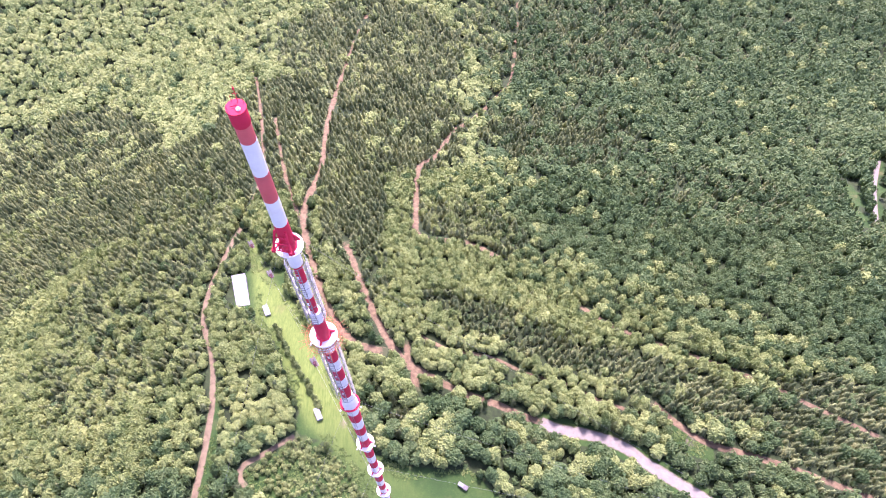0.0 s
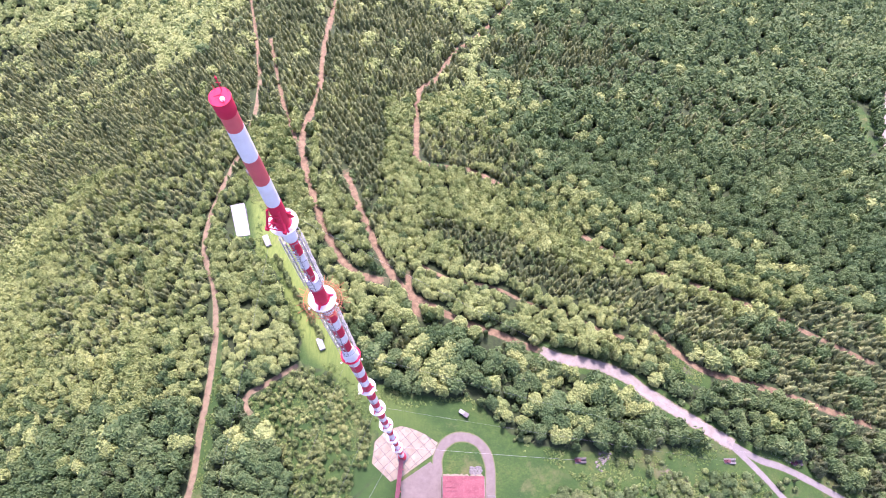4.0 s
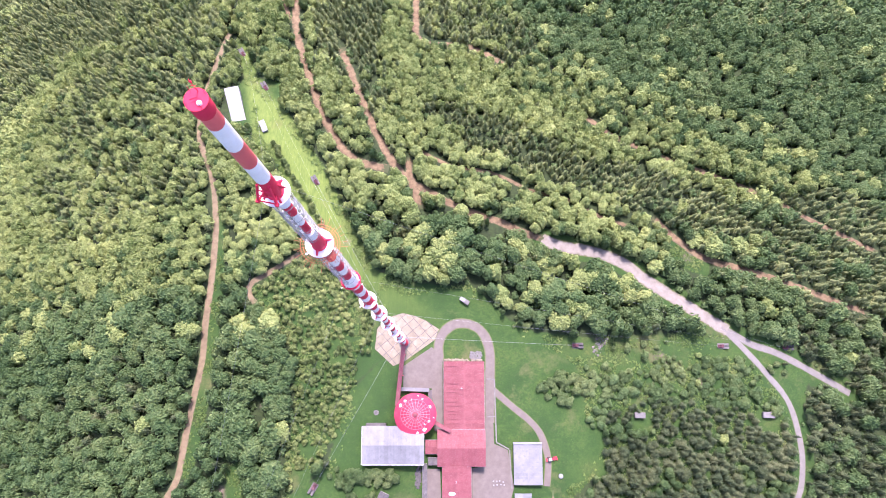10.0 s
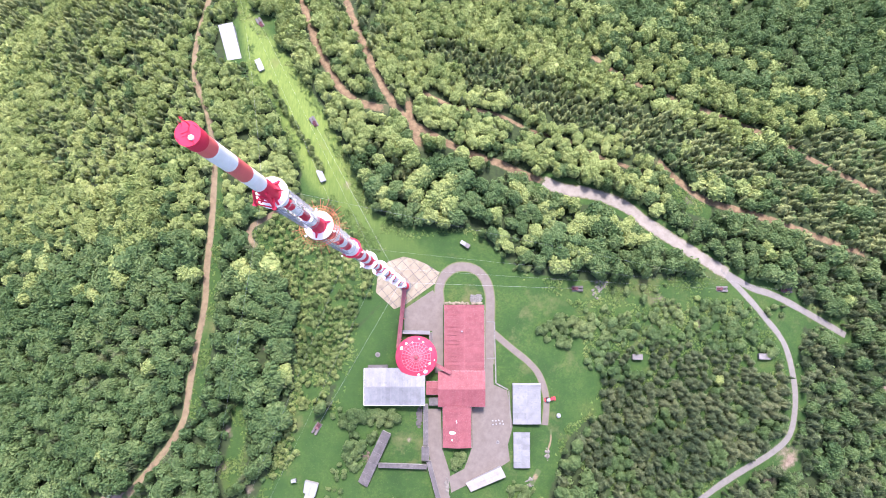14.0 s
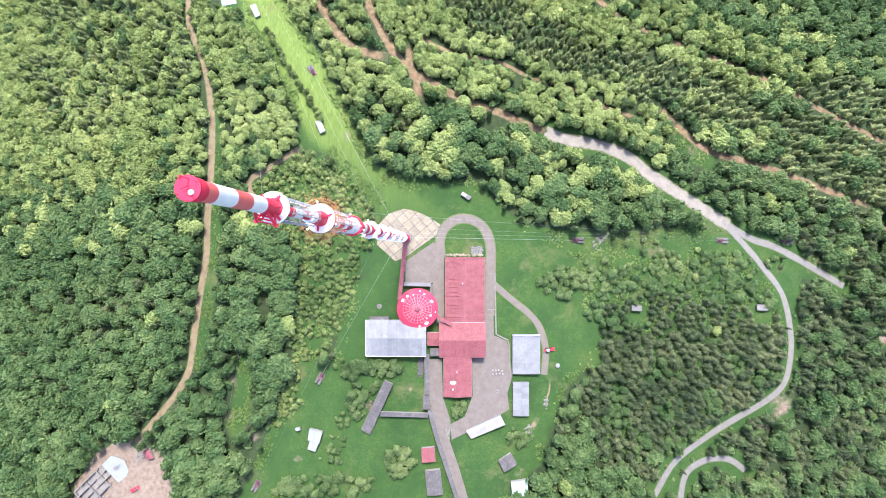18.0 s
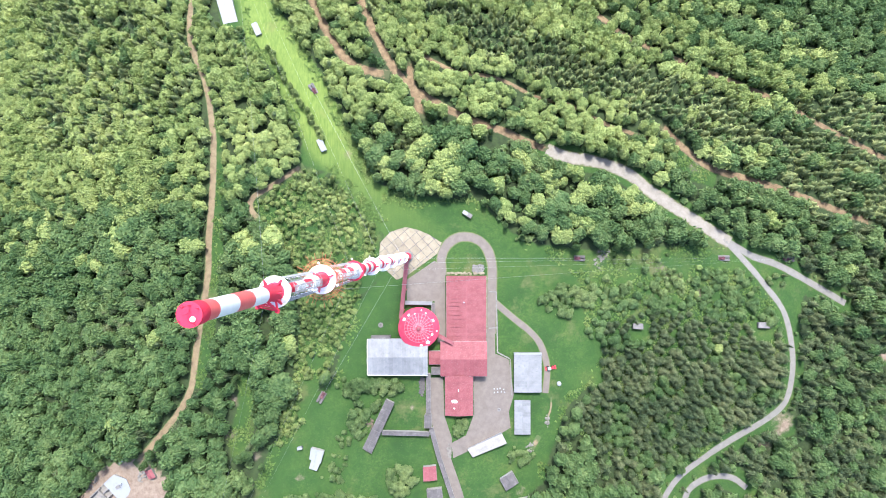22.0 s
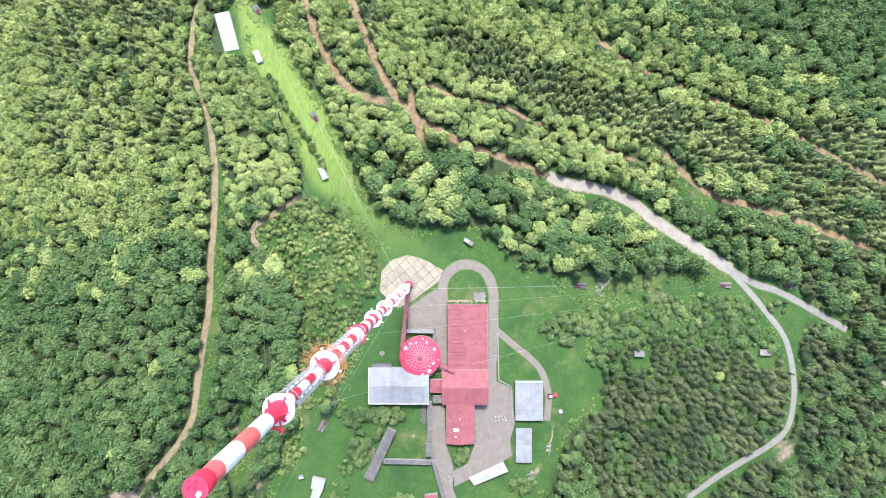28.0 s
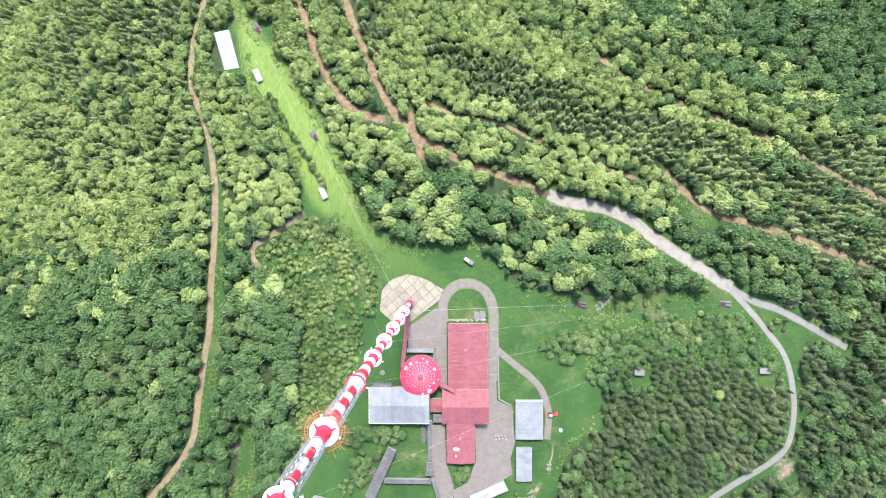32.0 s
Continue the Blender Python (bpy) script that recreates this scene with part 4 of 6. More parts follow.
def dome_house():
    cx, cy, g0 = 6.1, -34.7, 2.0
    b = thing("round_house", (cx, cy, g0), "round building with a shallow red ribbed dome roof", "building")
    part("wall", Geo().lathe([(9.2, -1.5), (9.2, 9.2)], 48), "mast_red", b, "", True)
    part("wall_base", Geo().lathe([(9.35, -1.5), (9.35, 1.4)], 48), "render", b, "", True)
    part("roof", Geo().lathe([(9.0, 9.0), (9.95, 9.3), (9.95, 9.7), (9.6, 9.85), (6.4, 10.9), (3.2, 11.9), (1.2, 12.5)], 64), "red_dome", b, "shallow red sheet roof", True)
    part("eaves_ring", Geo().lathe([(9.9, 9.2), (10.12, 9.3), (10.12, 9.72), (9.9, 9.8)], 64, closed=False), "red_dome", b, "", True)
    part("hub", Geo().lathe([(1.35, 12.3), (1.35, 13.2), (1.15, 13.4), (0.9, 13.45)], 24), "red_dome", b, "", True)
    part("hub_lid", Geo().lathe([(1.0, 13.4), (0.9, 13.75), (0.3, 13.95)], 24), "red_roof", b, "", True)
    rise = lambda r: 12.5 - (r - 1.2) * (2.65 / 8.4)
    for k in range(24):
        a = 2 * math.pi * k / 24
        c, s = math.cos(a), math.sin(a)
        part("rib", Geo().rod((1.3 * c, 1.3 * s, rise(1.3) + 0.15), (7.0 * c, 7.0 * s, rise(7.0) + 0.15), 0.13, 5), "pink_steel", b)
    for r in (2.6, 4.0, 5.5, 7.0):
        part("hoop", Geo().lathe([(r - 0.08, rise(r) + 0.1), (r, rise(r) + 0.26), (r + 0.08, rise(r) + 0.1)], 48, closed=False), "pink_steel", b)
    for a, r, w in ((150, 8.3, 1.3), (128, 8.0, 1.0), (65, 8.0, 0.7), (28, 7.9, 1.1), (-58, 8.3, 1.5), (-82, 8.6, 0.9), (-25, 7.2, 0.9), (-45, 6.4, 0.6), (82, 8.8, 0.5), (-10, 8.9, 0.5), (105, 7.3, 0.5)):
        c, s = math.cos(radians(a)), math.sin(radians(a))
        pts = []
        for k in range(9):
            q = 2 * math.pi * k / 9
            u, v = r + w * 0.55 * math.cos(q) * random.uniform(0.7, 1.15), 0.75 * w * math.sin(q) * random.uniform(0.7, 1.15)
            pts.append((u * c - v * s, u * s + v * c))
        part("bare_patch", Geo().prism(pts, [rise(math.hypot(*p)) - 0.05 for p in pts], [rise(math.hypot(*p)) + 0.05 for p in pts]), "mast_white", b, "pale patch where paint has come off")
    for k in range(16):
        a = 360 / 16 * k + 8
        c, s = math.cos(radians(a)), math.sin(radians(a))
        w = part("window", Geo().box((9.2 * c, 9.2 * s, 6.2), (0.25, 1.5, 1.4), a), "white", b)
        part("pane", Geo().box((9.26 * c, 9.26 * s, 6.2), (0.25, 1.2, 1.1), a), "dark", w)
    return b


dome_house()


def covered_bridge(name, label, a, b, wide, tall, legs, roof="red_roof"):
    """A boxed-in bridge on trestles from a to b."""
    a, b = Vector(a), Vector(b)
    br = thing(name, (0, 0, 0), label, "bridge")
    d = (b - a)
    side = Vector((-d.y, d.x, 0)).normalized() * wide / 2
    n = max(2, round(d.length / 3.2))
    for k in range(n):
        p, q = a + d * (k / n), a + d * ((k + 0.97) / n)
        part("panel", Geo().put([p - side, p + side, q + side, q - side, p - side + Vector((0, 0, tall)), p + side + Vector((0, 0, tall)), q + side + Vector((0, 0, tall)), q - side + Vector((0, 0, tall))],
                                [(0, 1, 2, 3), (7, 6, 5, 4), (1, 0, 4, 5), (2, 1, 5, 6), (3, 2, 6, 7), (0, 3, 7, 4)]), roof, br)
    part("roof_strip", Geo().put([p + o + Vector((0, 0, tall + h)) for h in (0.0, 0.12) for p, o in ((a, -side * 1.2), (a, side * 1.2), (b, side * 1.2), (b, -side * 1.2))], [(0, 1, 2, 3), (7, 6, 5, 4), (1, 0, 4, 5), (2, 1, 5, 6), (3, 2, 6, 7), (0, 3, 7, 4)]), roof, br)
    for s in legs:
        p = a + d * s
        for e in (-1, 1):
            foot = p + side * e * 1.3
            part("trestle_leg", Geo().rod((foot.x, foot.y, ground_at(foot.x, foot.y) - 0.3), p + side * e, 0.16, 6), "mast_red", br)
    return br


covered_bridge("cable_bridge", "red boxed cable bridge on legs from mast to round house", (0.0, -1.6, 6.6), (-2.9, -30.8, 7.6), 1.7, 1.6, (0.15, 0.5, 0.85))
covered_bridge("roof_gangway", "short red boxed gangway between round house and hall", (14.6, -38.0, 9.2), (23.0, -42.6, 8.6), 1.5, 1.2, ())


def walkway(name, label, points, wide, tall, roof="felt"):
    """A long low covered passage."""
    w = thing(name, (0, 0, 0), label, "passage")
    line = [Vector(p) for p in points]
    for a, b in zip(line, line[1:]):
        d = (b - a).normalized()
        side = Vector((-d.y, d.x)) * wide / 2
        n = max(1, round((b - a).length / 6))
        for k in range(n):
            p, q = a.lerp(b, k / n), a.lerp(b, (k + 1) / n)
            o = [p - side * 0.85, q - side * 0.85, q + side * 0.85, p + side * 0.85]
            part("wall", Geo().prism([tuple(c) for c in o], [ground_at(*c) - 0.5 for c in o], [ground_at(*p) + tall, ground_at(*q) + tall] + [ground_at(*q) + tall, ground_at(*p) + tall]), "render", w)
            o = [p - side, q - side, q + side, p + side]
            z = [ground_at(*p) + tall, ground_at(*q) + tall, ground_at(*q) + tall, ground_at(*p) + tall]
            part("roof_panel", Geo().prism([tuple(c) for c in o], [h + 0.003 for h in z], [h + 0.2 for h in z]), roof, w)
            for e in (-1, 1):
                part("eaves_strip", Geo().rod((*(p + side * e), ground_at(*p) + tall + 0.2), (*(q + side * e), ground_at(*q) + tall + 0.2), 0.09, 5), "concrete", w)
    return w


walkway("covered_passage", "long low covered passage with a grey felt roof", [(10.6, -58), (10.7, -77.5)], 2.2, 2.8)
walkway("covered_passage", "low covered passage with grey roof beside the drive", [(12.1, -85), (16.2, -100), (25.2, -127), (27, -133)], 2.2, 2.8)
walkway("covered_passage", "narrow covered passage leading to the long barrack", [(-12.0, -86.3), (11.2, -87.6)], 2.0, 2.8)
walkway("covered_passage", "angled grey covered passage beside the round house", [(-1.0, -22.8), (12.4, -23.2)], 1.8, 3.0, "zinc")
walkway("covered_passage", "short grey covered passage beside the round house", [(13.0, -23.2), (13.0, -29.5)], 1.6, 3.0, "felt")


def barrack(name, label, corners, tall, roof, ridge=0.5, wall="render"):
    """A low building on a slanting plan, with a roof that falls to both long sides."""
    c = [Vector(p) for p in corners]
    mid = sum(c, Vector((0, 0))) / 4
    z = ground_at(*mid)
    b = thing(name, (mid.x, mid.y, z), label, "building")
    o = [tuple(p - mid) for p in c]
    part("wall", Geo().prism([(p[0] * 0.97, p[1] * 0.97) for p in o], -1.6, tall), wall, b)
    e1, e2 = ((c[0] + c[1]) / 2 - mid, (c[2] + c[3]) / 2 - mid)
    n = max(1, round((e1 - e2).length / 5.5))
    for k in range(n):
        s, t = k / n, (k + 0.985) / n
        for a, d in ((o[0], o[3]), (o[1], o[2])):
            a, d = Vector(a), Vector(d)
            quad = [a.lerp(d, s), a.lerp(d, t), e1.lerp(e2, t), e1.lerp(e2, s)]
            zz = [tall, tall, tall + ridge, tall + ridge]
            part("roof_panel", Geo().prism([tuple(p) for p in quad], zz, [h + 0.16 for h in zz]), roof, b)
    part("ridge_cap", Geo().rod((*e1, tall + ridge + 0.16), (*e2, tall + ridge + 0.16), 0.14, 6), roof, b)
    for a, d in ((o[0], o[3]), (o[1], o[2])):
        part("gutter", Geo().rod((*a, tall + 0.05), (*d, tall + 0.05), 0.1, 6), "concrete", b)
    return b


barrack("long_barrack", "long narrow barrack with a dark grey felt roof", [(-9.9, -69.7), (-6.0, -71.7), (-17.3, -96.5), (-21.5, -94.0)], 2.9, "felt", 0.4)
barrack("garage_row", "row of garages with a pale concrete roof", [(30.0, -95.8), (32.6, -99.9), (49.7, -92.8), (47.3, -88.0)], 2.8, "render", 0.2, "white")
barrack("porch_box", "grey-roofed porch where covered passages meet", [(8.8, -78.0), (12.2, -78.0), (12.2, -84.6), (8.8, -84.6)], 3.6, "felt", 0.3)
barrack("stair_box", "small grey-roofed box beside the link building", [(12.2, -55), (17.0, -55), (17.0, -58.6), (12.2, -58.6)], 3.2, "felt", 0.2)
barrack("red_hut", "small hut with a faded red roof in the grass", [(8.0, -103.6), (14.4, -103.0), (14.9, -110.2), (8.3, -110.8)], 2.8, "red_roof", 0.5)
barrack("dark_hut", "small house with a dark grey roof beside the drive", [(9.8, -114.6), (17.2, -114.0), (18.6, -126.4), (11.0, -127.0)], 2.9, "felt", 0.7)
barrack("grey_hut", "small square hut with a grey sheet roof", [(46.2, -111.0), (52.4, -107.2), (55.6, -112.8), (49.4, -116.8)], 2.8, "felt", 0.4)
barrack("mint_roofed_hut", "cottage with a pale mint-green roof", [(52.5, -121.5), (60.5, -120.5), (61.5, -129.5), (53.5, -130.5)], 3.0, "mint", 0.9)
barrack("white_hut", "white-roofed hut with a small annex", [(-46.0, -92.4), (-39.8, -94.2), (-41.4, -100.0), (-46.8, -98.0)], 2.9, "white", 0.4)
barrack("white_annex", "white-roofed annex of the hut", [(-45.8, -98.4), (-41.6, -99.6), (-43.2, -103.6), (-47.0, -102.4)], 2.4, "white", 0.2)
barrack("white_barrack", "long low white-roofed barrack beside the mown strip", [(-101.6, 140.0), (-94.0, 141.6), (-88.6, 121.8), (-96.0, 120.4)], 3.0, "white", 0.25, "white")
barrack("red_shed", "small red-roofed shed at the pit's edge", [(-126.4, -103.4), (-123.0, -102.4), (-120.8, -106.4), (-124.0, -107.4)], 2.3, "red_roof", 0.4)


def ruin():
    z = ground_at(-146, -117)
    b = thing("ruined_block", (-146, -117, z), "roofless pale concrete ruin with a white-roofed end room", "ruin")
    rel = lambda pts: [(x + 146, y + 117) for x, y in pts]
    hull = [(-162.5, -124.7), (-146.3, -108.7), (-136.5, -118.2), (-153.0, -134.5)]
    part("floor_slab", Geo().prism(rel(hull), -2.5, 0.4), "rubble", b)
    u, v = Vector((0.711, 0.703)), Vector((0.703, -0.711))
    for k, across in enumerate((0.3, 3.4, 6.6, 10.0, 13.4)):
        p = Vector(rel(hull)[0]) + v * across
        n = 5
        for j in range(n):
            s, e = p + u * (22.4 * j / n), p + u * (22.4 * (j + (0.98 if (j + k) % 3 else 0.7)) / n)
            w = v * 0.28
            part("wall", Geo().prism([tuple(s - w), tuple(e - w), tuple(e + w), tuple(s + w)], 0.4, 1.5 + 1.1 * ((j * 7 + k * 3) % 4) / 3), "concrete" if k % 2 else "rubble", b)
    for along_u in (0.2, 7.5, 15.0):
        s = Vector(rel(hull)[0]) + u * along_u
        e = s + v * 13.5
        w = u * 0.25
        part("cross_wall", Geo().prism([tuple(s - w), tuple(e - w), tuple(e + w), tuple(s + w)], 0.4, 1.9), "rubble", b)
    end = [(-148.0, -111.2), (-143.4, -106.8), (-137.4, -108.8), (-134.6, -115.0), (-140.0, -119.6)]
    part("end_room", Geo().prism(rel(end), -2.5, 2.7), "render", b)
    part("end_roof", Geo().prism([(x * 1.04, y * 1.04) for x, y in rel(end)], 2.704, 3.0), "white", b, "white flat roof")
    part("roof_hatch", Geo().box((5.0, 4.6, 3.2), (2.2, 1.6, 0.5), 35), "concrete", b)
    part("vent", Geo().lathe([(0.4, 3.0), (0.4, 3.8), (0.55, 3.9)], 10, (6.6, 6.2)), "steel", b)


ruin()


# ---- small things in the grass ----
def container(x, y, turn, length, wide, label, tone="white"):
    z = ground_at(x, y)
    c = thing("site_cabin", (x, y, z), label, "cabin", "site cabins", "", turn)
    part("body", Geo().box((0, 0, 1.15), (length, wide, 2.7)), tone, c)
    part("roof", Geo().box((0, 0, 2.56), (length + 0.2, wide + 0.2, 0.12)), tone, c)
    for k in range(4):
        part("roof_rib", Geo().box((-length / 2 + (k + 0.5) * length / 4, 0, 2.66), (0.1, wide, 0.08)), tone, c)
    part("door", Geo().box((length / 2 + 0.02, 0.3, 1.1), (0.08, 0.9, 2.0)), "felt", c)
    return c


container(-43, 56, 114, 6.2, 2.7, "white cabin on the mown strip")
container(-78, 117, 114, 6.4, 2.8, "white cabin with a dark side on the mown strip")
container(117, -35.5, -2, 5.0, 2.6, "pale flat-roofed cabin among bushes", "concrete")
container(183, -35.5, -2, 5.6, 2.8, "pale flat-roofed cabin beside the lane", "concrete")
container(29.2, 22.2, -32, 2.6, 1.6, "small white cabinet in the grass")
container(31.4, 20.8, -32, 2.2, 2.0, "small grey cabinet in the grass", "concrete")
container(-51.5, -92.6, 10, 2.2, 1.2, "small white box beside the white hut")


def car(name, label, x, y, turn, paint, length=4.6, wide=1.8):
    c = thing(name, (x, y, ground_at(x, y) + 0.02), label, "car", "", "", turn)
    h = length / 2
    prof = [(-h, 0.45), (-h, 0.85), (-h * 0.9, 0.95), (-h * 0.62, 1.0), (-h * 0.4, 1.45), (h * 0.18, 1.47), (h * 0.45, 1.0), (h * 0.92, 0.88), (h, 0.7), (h, 0.45)]
    pts = [(px, s * wide / 2 * (0.86 if pz > 1.2 else 1), pz) for s in (-1, 1) for px, pz in prof]
    n = len(prof)
    part("body", Geo().put(pts, [tuple(range(n)), tuple(range(2 * n - 1, n - 1, -1))] + [(k, n + k, n + (k + 1) % n, (k + 1) % n) for k in range(n)]), paint, c)
    part("windscreen", Geo().put([(h * 0.2, -wide * 0.41, 1.46), (h * 0.2, wide * 0.41, 1.46), (h * 0.44, wide * 0.45, 1.04), (h * 0.44, -wide * 0.45, 1.04)], [(0, 3, 2, 1)]), "dark", c)
    part("rear_window", Geo().put([(-h * 0.42, -wide * 0.41, 1.44), (-h * 0.42, wide * 0.41, 1.44), (-h * 0.61, wide * 0.45, 1.04), (-h * 0.61, -wide * 0.45, 1.04)], [(0, 1, 2, 3)]), "dark", c)
    for px in (-h * 0.62, h * 0.62):
        for s in (-1, 1):
            w = part("wheel", Geo().rod((px, s * (wide / 2 - 0.2), 0.33), (px, s * (wide / 2 + 0.02), 0.33), 0.33, 14), "rubber", c)
            part("rim", Geo().rod((px, s * (wide / 2), 0.33), (px, s * (wide / 2 + 0.035), 0.33), 0.19, 10), "steel", w)
    return c


car("car", "red car parked on the bare pit floor", -130.6, -121.8, 25, "car_red")
car("car", "white car parked at the edge of the pit", -140.1, -100.0, 38, "white")


def tractor(x, y, turn):
    t = thing("tractor", (x, y, ground_at(x, y) + 0.1), "small red tractor with a white cab roof on the path", "tractor", "", "", turn)
    part("bonnet", Geo().box((1.3, 0, 1.1), (1.9, 0.8, 0.8)), "car_red", t)
    part("cab", Geo().box((-0.3, 0, 1.5), (1.3, 1.2, 1.5)), "dark", t)
    part("cab_roof", Geo().box((-0.3, 0, 2.35), (1.6, 1.5, 0.16)), "white", t, "white cab roof")
    for px, r, w in ((-0.7, 0.72, 0.42), (1.6, 0.45, 0.28)):
        for s in (-1, 1):
            wheel = part("wheel", Geo().rod((px, s * 0.75, r), (px, s * (0.75 + w), r), r, 16), "rubber", t)
            part("rim", Geo().rod((px, s * (0.76 + w), r), (px, s * (0.79 + w), r), r * 0.55, 12), "car_red", wheel)
    part("loader", Geo().box((2.9, 0, 0.6), (0.7, 1.9, 0.6)).rod((1.2, -0.6, 1.3), (2.8, -0.6, 0.8), 0.09).rod((1.2, 0.6, 1.3), (2.8, 0.6, 0.8), 0.09), "car_red", t)
    part("rear_implement", Geo().box((-1.9, 0, 0.7), (0.5, 1.7, 0.5)), "car_red", t)


tractor(71.8, -56.4, 10)


def dish(x, y, r):
    d = thing("round_tank", (x, y, ground_at(x, y)), "round white tank lid in the grass", "tank")
    part("shell", Geo().lathe([(r, -0.4), (r, 0.9), (r * 0.9, 1.05), (r * 0.2, 1.2)], 24), "white", d, "", True)


dish(76.6, -64.4, 1.1)


def manhole(x, y, r):
    d = thing("well_cover", (x, y, ground_at(x, y)), "round concrete well cover in the lawn", "well cover")
    part("ring", Geo().lathe([(r, -0.5), (r, 0.35), (r * 0.75, 0.4)], 20), "concrete", d, "", True)
    part("lid", Geo().lathe([(r * 0.5, 0.38), (r * 0.45, 0.5)], 16), "felt", d, "", True)


manhole(-13.2, -34.0, 1.25)
manhole(46.0, -77.0, 0.9)


def rubble_heap(x, y, wide, deep, n, label, tone="rubble"):
    h = thing("rubble_heap", (x, y, ground_at(x, y)), label, "rubble")
    r = random.Random(int(x * 7 + y))
    for k in range(n):
        a, d = r.uniform(0, 6.28), math.sqrt(r.random())
        px, py = wide / 2 * d * math.cos(a), deep / 2 * d * math.sin(a)
        z = ground_at(x + px, y + py) - ground_at(x, y)
        s = r.uniform(0.25, 0.8)
        part("stone", Geo().lathe([(s * 0.7, z - 0.2), (s, z + s * 0.2), (s * 0.5, z + s * 0.7)], r.randint(5, 7), (px, py), r.uniform(0, 6)), tone, h)


rubble_heap(101, 1.0, 8, 5, 46, "heap of pale rubble beside the meadow path")
rubble_heap(98, -3, 5, 6, 22, "scattered pale stones in the grass")
rubble_heap(29.5, -8.5, 19, 1.0, 60, "broken concrete edging along the hall's end", "slab")
rubble_heap(35.4, -6.2, 7, 4, 70, "heap of brownish rubble beside the hall", "concrete")
rubble_heap(-129, -107, 6, 6, 30, "pale rubble on the pit floor")
rubble_heap(-158, -112, 7, 9, 60, "rough pale stone bank at the pit")
rubble_heap(-18.5, -82.5, 4, 6, 20, "reddish heap of earth and boards in the grass", "bark")
rubble_heap(62, -96, 5, 5, 16, "bare pale stones in the grass")
for k, (x, y) in enumerate(((43.6, -66.5), (45.2, -66.6), (46.6, -66.4), (43.7, -68.4), (45.4, -68.2), (47.2, -68.0), (48.4, -66.9), (48.8, -68.3))):
    p = thing("concrete_block", (x, y, ground_at(x, y)), "small pale concrete block standing on the yard", "block", "blocks on the yard")
    part("block", Geo().box((0, 0, 0.45), (0.6, 0.6, 0.7)), "white", p)
# pale kerb along the yard's lawn side
for name, pts in (("kerb", [(44.9, -18), (45.2, -36), (45.4, -48.4)]), ("kerb", [(45.4, -48.4), (51.5, -51.6)]), ("kerb", [(51.8, -52), (52.6, -70)]), ("kerb", [(41.2, -17.8), (44.9, -18)]), ("kerb", [(41.2, -36.2), (45.2, -36)])):
    g = Geo()
    for (x0, y0), (x1, y1) in zip(pts, pts[1:]):
        d = Vector((x1 - x0, y1 - y0)).normalized()
        s = Vector((-d.y, d.x)) * 0.3
        o = [(x0 - s.x, y0 - s.y), (x1 - s.x, y1 - s.y), (x1 + s.x, y1 + s.y), (x0 + s.x, y0 + s.y)]
        g.prism(o, [ground_at(*p) - 0.3 for p in o], [ground_at(*p) + 0.32 for p in o])
    tagged(new(name, g.mesh(name, MAT["concrete"])), "pale concrete kerb along the yard", "kerb", kind="structure")

rubble_heap(21.0, -97.5, 2.0, 8, 30, "line of pale broken stones beside the drive")
rubble_heap(70.5, -83, 1.6, 7, 20, "pale broken stones along the footpath")
rubble_heap(7.4, -64, 2.6, 11, 70, "dark bank of earth and stones beside the covered passage", "felt")
rubble_heap(17.2, -52, 2.2, 3.0, 10, "dark stones beside the link building", "felt")


# ---- the woods ----
rng = np.random.default_rng(7)
NO_TREES = [  # built-up rectangles: x0, y0, x1, y1
    (-23, -63, 44, -5), (8, -104, 36, -55), (30, -104, 75, -44), (-26, -100, 16, -66), (4, -130, 34, -98), (-54, -106, -36, -88), (42, -128, 66, -104), (-16, -14, 20, 18),
    (-103, 119, -86, 143), (-52, 45, -38, 66), (24, 17, 35, 27), (80, -7, 97, 5), (158, -7, 170, 4), (112, -43, 123, -34), (177, -43, 190, -34), (-80, -126, -64, -112), (-51, -77, -34, -60),
]


def free_of_trees(x, y, margin):
    """Where no road, building or clearing keeps trees away."""
    ok = np.ones(x.shape, bool)
    for material, width, points in TRACKS.values():
        ok &= gap_to(x, y, points) > width / 2 + (margin if material in ("asphalt", "gravel", "lane") else 0.4 * margin)
    for x0, y0, x1, y1 in NO_TREES:
        ok &= ~((x > x0) & (x < x1) & (y > y0) & (y < y1))
    return ok


# x, y, half length, half width, turn, share of spruces
SPRUCE_EAST = [(62, 112, 60, 14, -25, 0.9), (150, 78, 50, 16, -25, 0.85), (235, 50, 40, 40, -30, 0.9), (150, -95, 60, 26, 10, 0.6), (232, -60, 42, 90, 0, 0.6), (215, -130, 60, 42, 0, 0.6), (40, 200, 40, 22, -20, 0.7), (40, 50, 30, 10, -20, 0.3), (120, 330, 70, 50, 0, 0.6), (220, 250, 60, 40, 0, 0.3), (150, 520, 120, 90, 0, 0.5)]
SPRUCE_WEST = [(-170, 165, 70, 45, 20, 0.65), (-170, 95, 62, 42, 0, 0.5), (-160, 260, 130, 60, 10, 0.85), (-330, 280, 120, 130, 0, 0.8), (-110, 330, 60, 70, 0, 0.85), (-40, 220, 22, 70, 5, 0.9), (-20, 330, 60, 80, 0, 0.85), (-20, 150, 12, 24, 20, 0.5), (-8, 62, 18, 12, -60, 0.5), (-50, 470, 90, 90, 0, 0.75), (-150, -20, 30, 40, 0, 0.25)]


